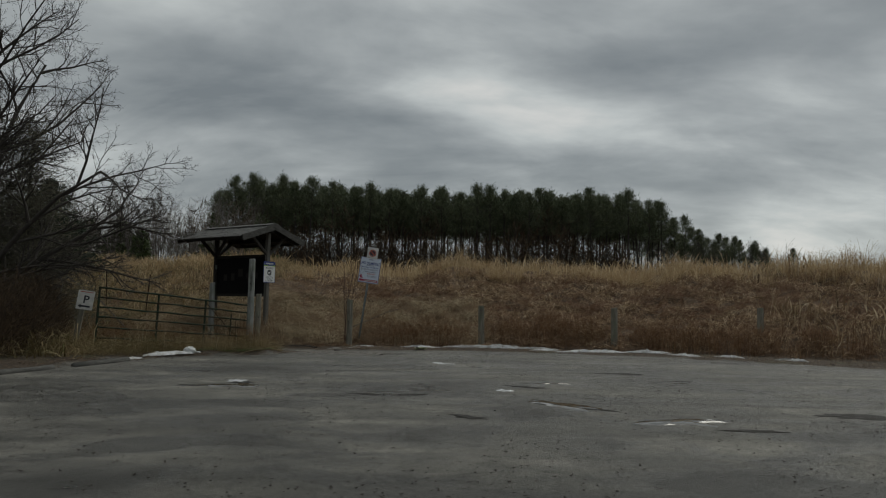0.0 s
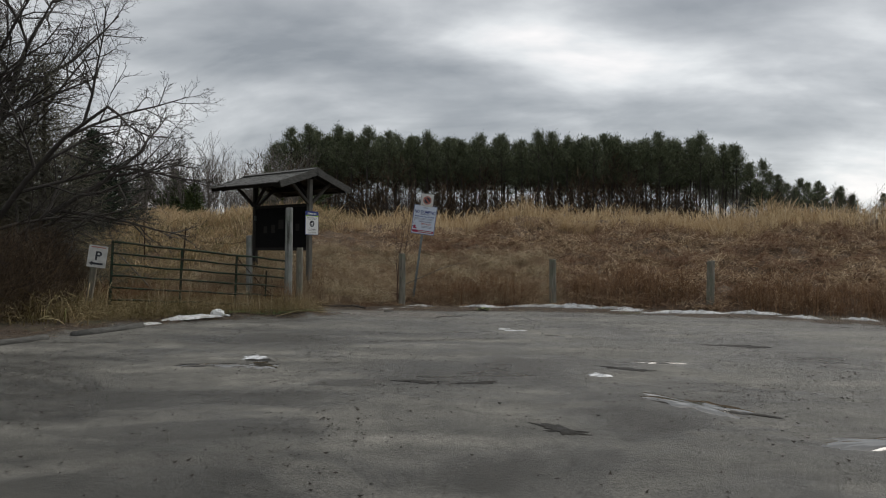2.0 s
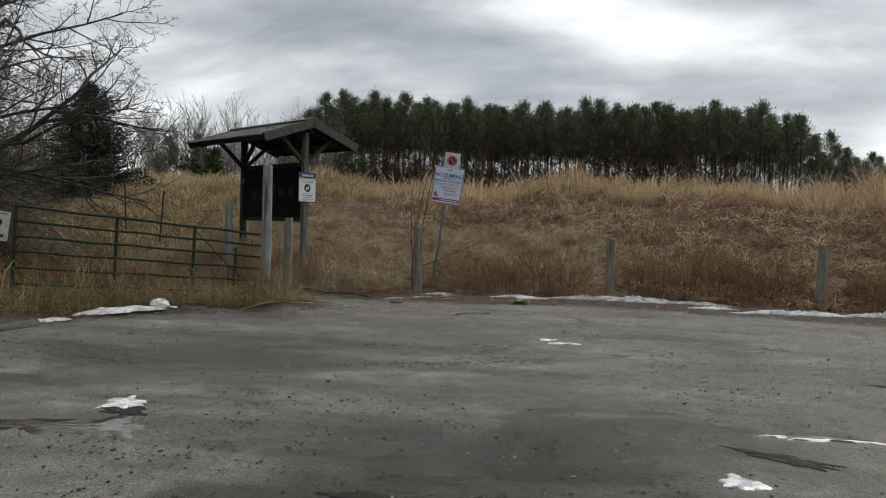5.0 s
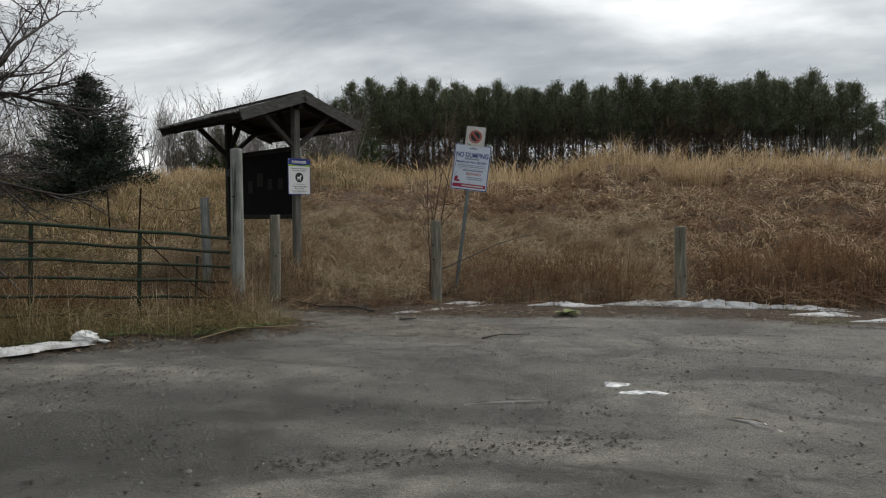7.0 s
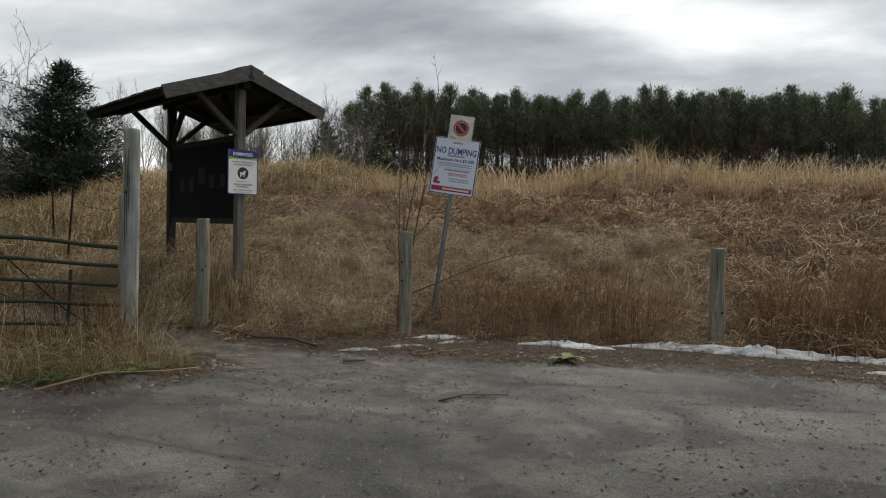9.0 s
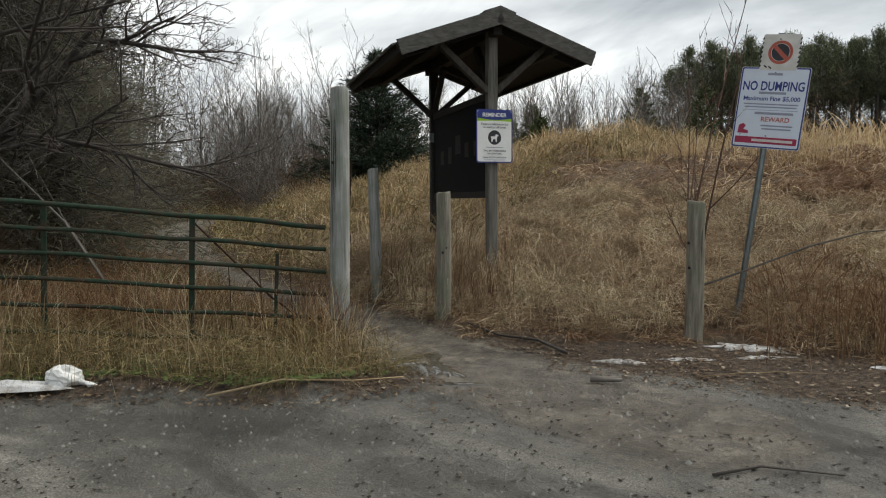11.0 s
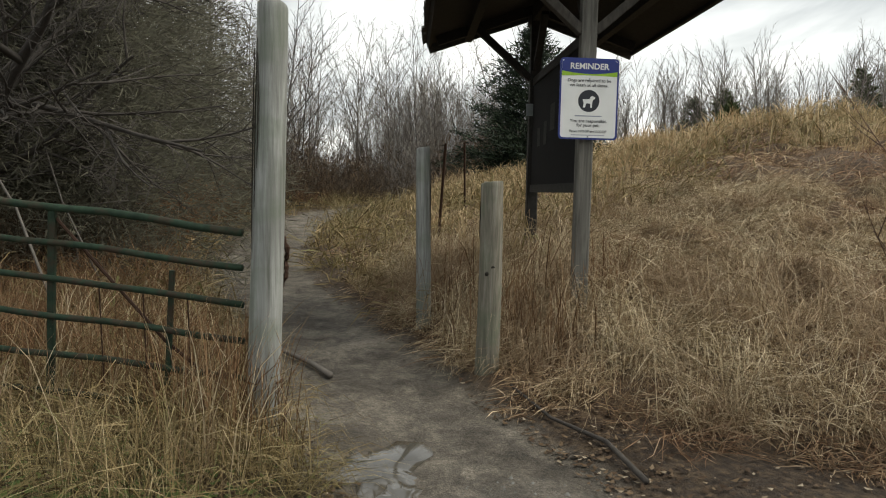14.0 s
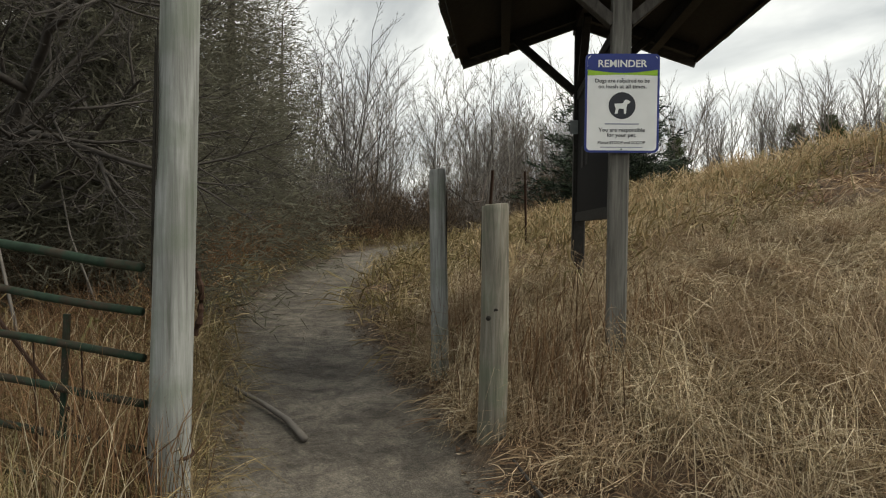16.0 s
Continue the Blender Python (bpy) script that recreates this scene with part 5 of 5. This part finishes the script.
bushes("bank_foot_shrubs", [(-1.6, 19.75), (-0.9, 19.7), (-0.3, 19.9), (0.5, 19.8), (2.2, 20.0), (3.0, 19.8), (3.8, 19.8), (4.5, 19.7), (6.0, 19.3), (6.5, 19.1), (7.2, 18.8), (7.9, 18.5), (8.7, 18.1), (10, 17.5), (3.4, 20.4), (6.9, 19.6)], 0.5, 0.62, 700, 0.26, 0.006, M_RUST, "fuzzy rust-brown bushes at the foot of the bank", 5)


def conifer(name, x, y, h, rad, label, needle, seed, levels=30, arms=11, per=7, low=0.06, droop=-0.12, length=0.30, width=0.075, ragged=0.16, jitter=0.07, twigs=None):
    r = np.random.default_rng(seed)
    z = z_at(x, y)
    ob = thing(name, pose(x, y, z), label, "tree")
    wood = Geo().tube([(0, 0, -0.3), (0.02, 0, h * 0.5), (0, 0.03, h * 0.98)], [h * 0.02, h * 0.012, 0.012], 8, False)
    pts, ways = [], []
    for i in range(levels):
        t = low + (0.99 - low) * i / (levels - 1)
        reach = rad * (1 - t) ** 0.8 + 0.06
        for k in range(max(4, int(arms * (1 - 0.5 * t)))):
            a = r.uniform(0, 2 * np.pi)
            L = reach * r.uniform(1 - 2.2 * ragged, 1 + ragged)
            d = np.array([np.cos(a), np.sin(a), 0.35 * t + droop + r.normal(0, 0.06)])
            root = np.array([0, 0, t * h])
            tip = root + d * L + np.array([0, 0, 0.10 * L])
            if L > 0.5:
                wood.tube([tuple(root), tuple(root + d * L * 0.35), tuple(root + d * L * 0.6)], [0.013, 0.008, 0.003], 3, False)
            m = max(3, int(L / 0.16))
            for j in range(m):
                u = (j + 1) / m
                if u < 0.22 and L > 0.8:
                    continue
                pts.append(root + d * L * u + np.array([0, 0, 0.10 * L * u * u]))
                ways.append(d + np.array([0, 0, 0.15]))
    v, f = sprays(np.array(pts), np.array(ways), length, width, per, jitter, r)
    part("trunk", wood, M_DARKBARK, ob, "dark trunk and boughs")
    part("crown", soup("crown", v, f, needle), None, ob, "dense evergreen needles")
    return ob


conifer("spruce", -18.6, 31.1, 4.75, 2.4, "dark green bushy spruce standing in the meadow", M_NEEDLE, 31, 34, 13, 11, 0.05, 0.0, 0.26, 0.04, 0.3, 0.09)
conifer("cedar", -14.9, 17.9, 8.6, 2.6, "dense dark grey-green cedar beside the trail", M_CEDAR, 41, 32, 16, 20, 0.04, -0.15, 0.24, 0.02, 0.28, 0.22)
conifer("cedar", -18.2, 19.5, 9.0, 2.7, "dense dark grey-green cedar behind the thicket", M_CEDAR, 42, 32, 15, 12, 0.04, -0.15, 0.24, 0.02, 0.28, 0.22)
conifer("cedar", -13.6, 15.2, 6.5, 2.3, "dark dead-looking cedar in the thicket", M_CEDAR, 43, 28, 15, 20, 0.04, -0.15, 0.24, 0.02, 0.28, 0.22)
conifer("cedar", -11.5, 15.9, 6.2, 2.0, "shaggy dark cedar at the front of the thicket", M_CEDAR, 46, 26, 15, 20, 0.04, -0.15, 0.22, 0.016, 0.28, 0.22)
conifer("cedar", -10.5, 16.7, 5.4, 1.7, "low shaggy dark cedar leaning out over the brambles", M_CEDAR, 47, 26, 15, 18, 0.05, -0.15, 0.22, 0.016, 0.28, 0.22)
conifer("cedar", -18.2, 16.5, 8.5, 2.8, "dark cedar deep in the thicket", M_CEDAR, 44, 28, 15, 12, 0.04, -0.15, 0.24, 0.02, 0.28, 0.22)
conifer("cedar", -22.4, 21.8, 7.0, 2.0, "dark cedar further along the trail", M_CEDAR, 45, 26, 11, 6, 0.04, -0.15, 0.24, 0.02, 0.28, 0.22)
for i, (x, y, h) in enumerate([(-26.5, 54, 4.2), (-24, 50, 3.2), (-30, 56, 4.0), (-19.5, 56, 5.0), (-17, 60, 5.5), (-34, 50, 3.4), (-21.5, 47, 2.6)]):
    conifer("young_pine", x, y, h, h * 0.36, "young bright green pine at the edge of the woods", M_YOUNG, 60 + i, 14, 8, 5, 0.08, 0.1, 0.4, 0.12)


def pine_kind(seed, h):
    """One tall plantation pine: bare straight trunk, dead snags, and a tufted open crown near the top."""
    r = np.random.default_rng(seed)
    ob = thing("pine", pose(0, 0, -500), "tall dark plantation pine with a bare straight trunk", "tree", "pine plantation on the hill")
    bend = r.normal(0, 0.12, 4)
    wood = Geo().tube([(0, 0, -0.5), (bend[0], bend[1], h * 0.35), (bend[2], bend[3], h * 0.7), (0, 0, h * 0.97)], [0.15, 0.125, 0.085, 0.02], 6, False)
    pts, ways = [], []
    low = r.uniform(0.57, 0.67)
    wide = r.uniform(1.9, 2.6)
    for i in range(14):
        u = i / 13
        t = low + (0.99 - low) * u
        reach = wide * (0.55 + 0.45 * math.sin(math.pi * min(u * 1.6, 1))) * (1 - u ** 2.6) + 0.3
        for k in range(r.integers(4, 8)):
            a = r.uniform(0, 2 * np.pi)
            L = reach * r.uniform(0.4, 1.2)
            d = np.array([np.cos(a), np.sin(a), 0.15 + 0.7 * u + r.normal(0, 0.12)])
            root = np.array([0, 0, t * h])
            wood.tube([tuple(root), tuple(root + d * L * 0.9)], [0.03, 0.01], 3, False)
            for w in (0.45, 0.72, 1.0):
                pts.append(root + d * L * w + r.normal(0, 0.08, 3))
                ways.append(d * 0.5 + np.array([0, 0, 0.45]))
    pts.append(np.array([0, 0, h * 0.985]))
    ways.append(np.array([0, 0, 1.0]))
    for i in range(40):
        a = r.uniform(0, 2 * np.pi)
        t = r.uniform(0.2, low)
        q = r.uniform(0.5, 1.3)
        wood.tube([(0, 0, t * h), (q * math.cos(a), q * math.sin(a), t * h + r.normal(0, 0.15))], [0.02, 0.008], 3, False)
    v, f = sprays(np.array(pts), np.array(ways), 0.42, 0.07, 13, 0.22, r)
    part("trunk", wood, M_DARKBARK, ob)
    part("crown", soup("crown", v, f, M_PINE), None, ob)
    return ob


def build_pines():
    rnd = random.Random(77)
    kinds = [pine_kind(100 + i, 13.7) for i in range(8)]
    first = {k: True for k in range(8)}
    for row, y0 in enumerate((88, 91, 94.5, 98, 102, 107)):
        x = -31 + row * 0.7
        while x < 42:
            y = y0 + rnd.uniform(-1.3, 1.3)
            full = float(np.interp(x, [-31, -27, 0, 22, 26, 31, 42], [0.86, 0.97, 0.95, 0.93, 0.84, 0.6, 0.42]))
            s = full * rnd.uniform(0.94, 1.04)
            k = rnd.randrange(8)
            m = pose(x, y, z_at(x, y) - 0.2, 0, 0, rnd.uniform(0, 360)) @ Matrix.Diagonal((s * 0.95, s * 0.95, s, 1))
            if first[k]:
                kinds[k].matrix_basis = m
                first[k] = False
            else:
                o = copy_thing(kinds[k], Matrix())
                o.matrix_basis = m
            x += rnd.uniform(1.5, 2.7)


build_pines()


# ---- snow, puddles and small ground clutter ----
def blob(rx, ry, h, seed, rings=7, n=48, ragged=0.0):
    """A low mound with a ragged outline."""
    rnd = random.Random(seed)
    ph = [rnd.uniform(0, 6.28) for _ in range(5)]
    g = Geo()
    g.v.append((0, 0, h))
    for j in range(1, rings + 1):
        t = j / rings
        for i in range(n):
            a = 2 * math.pi * i / n
            k = 1 + 0.22 * math.sin(2 * a + ph[0]) + 0.16 * math.sin(3 * a + ph[1]) + 0.12 * math.sin(5 * a + ph[2]) + 0.07 * math.sin(9 * a + ph[3])
            k *= 1 + ragged * t * noise.noise((2.5 * math.cos(a) + seed, 2.5 * math.sin(a), 0.3)) + 0.6 * ragged * t * noise.noise((9 * math.cos(a) + seed, 9 * math.sin(a), 1.3))
            z = h * (1 - t ** 2.2) * (1 + 0.9 * ragged * noise.noise((4 * t * math.cos(a) + seed, 4 * t * math.sin(a), 2.0))) * (1 + 0.25 * math.sin(6 * a + 5 * t + ph[4])) if j < rings else -0.02
            g.v.append((rx * k * t * math.cos(a), ry * k * t * math.sin(a), z))
    g.f += [(0, 1 + i, 1 + (i + 1) % n) for i in range(n)]
    for j in range(rings - 1):
        for i in range(n):
            q = 1 + j * n
            g.f.append((q + i, q + n + i, q + n + (i + 1) % n, q + (i + 1) % n))
    return g


for i, (x, y, rx, ry, h, rot) in enumerate([(-5.62, 14.05, 0.55, 0.13, 0.07, 58), (-5.95, 13.2, 0.2, 0.08, 0.05, 60), (0.75, 19.2, 0.62, 0.17, 0.12, 2), (1.75, 19.1, 0.8, 0.17, 0.13, -3), (2.9, 19.05, 0.62, 0.14, 0.09, -3), (-0.4, 18.95, 0.36, 0.13, 0.07, 3),
                                          (3.1, 18.4, 0.34, 0.09, 0.06, -8), (4.4, 18.0, 0.66, 0.12, 0.09, 6), (5.7, 18.15, 0.42, 0.12, 0.10, -12), (6.5, 17.2, 0.34, 0.1, 0.07, -35),
                                          (7.5, 16.9, 0.3, 0.1, 0.07, -30), (8.7, 16.0, 0.35, 0.1, 0.07, -35), (-2.6, 17.88, 0.16, 0.06, 0.035, 25), (-2.2, 18.25, 0.16, 0.05, 0.025, 35), (-1.95, 19.05, 0.3, 0.2, 0.035, 40), (-1.75, 18.7, 0.2, 0.05, 0.025, 40)]):
    ob = part("snow_patch", blob(rx, ry * 0.8, h * 0.6, 200 + i, 8, 56, 0.9), M_SLUSH if h < 0.04 else M_SNOW, None, "", True)
    ob.matrix_world = pose(x, y, z_at(x, y), 0, 0, rot)
    tagged(ob, "thin strip of old dirty snow at the edge of the lot", "snow", "remains of snow")

for i, (x, y, rx, ry, rot) in enumerate([(-2.46, 9.4, 0.2, 0.2, 10), (-2.85, 9.3, 0.34, 0.12, 10), (2.08, 7.8, 0.42, 0.2, -60), (3.15, 6.75, 0.45, 0.18, 10), (2.12, 10.3, 0.26, 0.06, 0), (-0.57, 13.32, 0.24, 0.05, 15),
                                        (1.1, 13.07, 0.16, 0.06, -40), (-4.0, 16.9, 0.3, 0.17, -10), (-3.62, 16.82, 0.2, 0.11, -30), (-3.25, 16.55, 0.14, 0.06, 30)]):
    ob = part("puddle", blob(rx * 1.3, ry * 1.3, 0.002, 300 + i, 3, 48, 0.5), M_WATER, None, "", True)
    ob.matrix_world = pose(x, y, max(z_at(x + q * rx * math.cos(k), y + q * rx * math.sin(k)) for k in range(7) for q in (0.3, 0.7, 1.0)) + 0.009, 0, 0, rot)
    tagged(ob, "shallow muddy puddle reflecting the grey sky", "puddle", "puddles on the gravel")


for i, (x, y, rx, ry, rot) in enumerate([(-2.74, 9.97, 0.15, 0.2, 0), (1.38, 9.3, 0.12, 0.12, 0), (0.24, 14.04, 0.14, 0.06, 0), (0.43, 13.8, 0.16, 0.06, 8)]):
    ob = part("ice_patch", blob(rx, ry, 0.004, 400 + i, 4, 48, 0.6), M_ICE, None, "", True)
    ob.matrix_world = pose(x, y, max(z_at(x + 0.7 * rx * math.cos(k), y + 0.7 * rx * math.sin(k)) for k in range(7)) + 0.006, 0, 0, rot)
    tagged(ob, "thin patch of grey-white ice on the gravel", "ice", "remains of ice")


for i, (x, y, rx, ry, rot) in enumerate([(-3.1, 9.3, 0.34, 0.14, 10), (-2.6, 9.75, 0.22, 0.12, -10), (0.84, 6.75, 0.22, 0.14, -15), (2.17, 7.7, 0.42, 0.13, -35), (-0.54, 8.62, 0.2, 0.11, 0), (0.11, 8.66, 0.2, 0.09, 20), (5.42, 7.41, 0.6, 0.2, -8),
                                        (3.69, 6.28, 0.36, 0.08, 5), (3.67, 12.19, 0.5, 0.14, -5), (1.75, 9.8, 0.34, 0.08, -20)]):
    ob = part("pothole", blob(rx, ry, 0.003, 500 + i, 5, 48, 0.9), M_MUD, None, "", True)
    ob.matrix_world = pose(x, y, max(z_at(x + 0.6 * rx * math.cos(k), y + 0.6 * rx * math.sin(k)) for k in range(7)) + 0.003, 0, 0, rot)
    tagged(ob, "shallow pothole of dark wet mud in the gravel", "pothole", "potholes in the gravel")


def build_bag():
    """A crumpled white plastic bag with a knotted tail."""
    g = Geo()
    n, m = 22, 12
    for j in range(m + 1):
        t = math.pi * j / m
        for i in range(n):
            a = 2 * math.pi * i / n
            d = (math.sin(t) * math.cos(a), math.sin(t) * math.sin(a), math.cos(t))
            k = 1 + 0.35 * noise.noise((2.2 * d[0], 2.2 * d[1], 2.2 * d[2] + 4)) + 0.22 * abs(noise.noise((5 * d[0] + 3, 5 * d[1], 5 * d[2])))
            g.v.append((0.17 * k * d[0], 0.12 * k * d[1], max(0.085 + 0.10 * k * d[2], 0.0)))
    for j in range(m):
        for i in range(n):
            g.f.append((j * n + i, j * n + (i + 1) % n, (j + 1) * n + (i + 1) % n, (j + 1) * n + i))
    x, y = -5.3, 14.6
    ob = thing("plastic_bag", pose(x, y, z_at(x, y), 0, 0, 30) @ Matrix.Diagonal((0.75, 0.75, 0.75, 1)), "crumpled white plastic bag lying at the lot edge", "bag")
    part("pouch", g, M_WHITE, ob)
    part("knotted_tail", Geo().tube([(0.12, 0, 0.05), (0.2, 0.01, 0.03), (0.27, -0.01, 0.02), (0.33, 0.02, 0.01)], [0.035, 0.02, 0.028, 0.006], 7), M_WHITE, ob, "", True)


build_bag()


def build_weed():
    x, y = -0.35, 17.98
    ob = thing("broadleaf_weed", pose(x, y, z_at(x, y)), "yellow-green broad-leaved weed growing in the gravel", "plant")
    rnd = random.Random(5)
    for i in range(13):
        a, L = rnd.uniform(0, 360), rnd.uniform(0.12, 0.24)
        up = rnd.uniform(2, 22)
        g = Geo()
        w = L * 0.24
        g.v = [(0, 0, 0.01), (L * 0.35, -w, 0.02), (L * 0.4, 0, 0.008), (L * 0.35, w, 0.02), (L * 0.75, -w * 0.7, 0.0), (L * 0.78, 0, -0.01), (L * 0.75, w * 0.7, 0.0), (L, 0, -0.03)]
        g.f = [(0, 1, 2), (0, 2, 3), (1, 4, 5, 2), (2, 5, 6, 3), (4, 7, 5), (5, 7, 6)]
        leaf = part("leaf", g, M_WEED, ob)
        leaf.matrix_basis = pose(0.03 * math.cos(a), 0.03 * math.sin(a), 0.02, 0, 0, a) @ pose(0, 0, 0, 0, -up, 0)


build_weed()


def stick(pts, r, label, mat=None):
    pts = [(x, y, z_at(x, y) + h) for x, y, h in pts]
    g = Geo().tube(pts, [r * (1 - 0.5 * i / (len(pts) - 1)) for i in range(len(pts))], 7)
    tagged(part("stick", g, mat or M_TWIG, None, "", True), label, "stick", "fallen sticks")


stick([(-5.53, 17.42, 0.03), (-5.9, 17.42, 0.035), (-6.3, 17.36, 0.04), (-6.75, 17.25, 0.05), (-7.25, 17.0, 0.06)], 0.024, "crooked grey stick lying across the trail")
stick([(-3.1, 17.85, 0.03), (-3.5, 18.02, 0.03), (-4.0, 18.1, 0.035), (-4.5, 18.22, 0.04)], 0.016, "thin dark stick along the edge of the trail", M_DARKBARK)
stick([(-2.53, 17.2, 0.03), (-2.43, 17.25, 0.03), (-2.33, 17.32, 0.03)], 0.026, "short weathered bit of branch on the gravel")
stick([(-1.2, 15.95, 0.015), (-1.05, 16.2, 0.02), (-0.7, 16.35, 0.015)], 0.009, "thin dry twig on the gravel", M_DARKBARK)
stick([(-4.3, 15.1, 0.05), (-4.0, 15.5, 0.06), (-3.7, 15.9, 0.05), (-3.6, 16.3, 0.05)], 0.009, "thin straw-coloured stalk lying by the gate", M_STRAW)
stick([(-1.9, 17.75, 0.02), (-1.7, 17.98, 0.03), (-1.45, 18.15, 0.04), (-1.15, 18.25, 0.05)], 0.004, "thin pale curled stalk at the lot edge", M_STRAW)


def arch(pts, r, label):
    pts = [(x, y, z_at(x, y) + h) for x, y, h in pts]
    g = Geo().tube(pts, [r * (1 - 0.6 * i / (len(pts) - 1)) for i in range(len(pts))], 6)
    tagged(part("bramble_cane", g, M_TWIG, None, "", True), label, "branch", "arching canes in the thicket")


arch([(-7.2, 15.9, 0.2), (-7.9, 15.7, 1.0), (-8.8, 15.4, 1.7), (-9.9, 15.2, 2.2), (-11, 15, 2.5)], 0.014, "long pale dead cane arching out of the thicket")
arch([(-8.6, 16.5, 0.1), (-9.2, 16.2, 1.0), (-10.2, 16.0, 2.2), (-11.0, 15.7, 3.1)], 0.012, "long pale dead cane leaning in the thicket")
arch([(-9.4, 16.4, 0.0), (-9.42, 16.35, 0.55), (-9.3, 16.5, 0.95), (-9.0, 16.8, 1.0)], 0.015, "short bent pale cane by the thicket")
arch([(-10.4, 17.2, 0.0), (-10.6, 17.0, 0.8), (-11.2, 16.7, 1.6), (-12.2, 16.6, 2.3)], 0.012, "pale dead cane against the dark cedar")


def log(pts, r, label):
    pts = [(x, y, z_at(x, y) + r * 0.15) for x, y in pts]
    rnd = random.Random(8)
    g = Geo().tube(pts, [r * rnd.uniform(0.85, 1.1) for _ in pts], 10)
    tagged(part("log", g, M_FASCIA, None, "", True), label, "log", "logs along the lot edge")


log([(-6.2, 11.5), (-6.1, 11.9), (-5.98, 12.4), (-5.9, 12.9)], 0.07, "grey-green weathered log lying along the lot edge")
log([(-6.7, 9.6), (-6.6, 10.1), (-6.45, 10.6), (-6.35, 11.1)], 0.065, "mossy grey log half sunk in the verge")
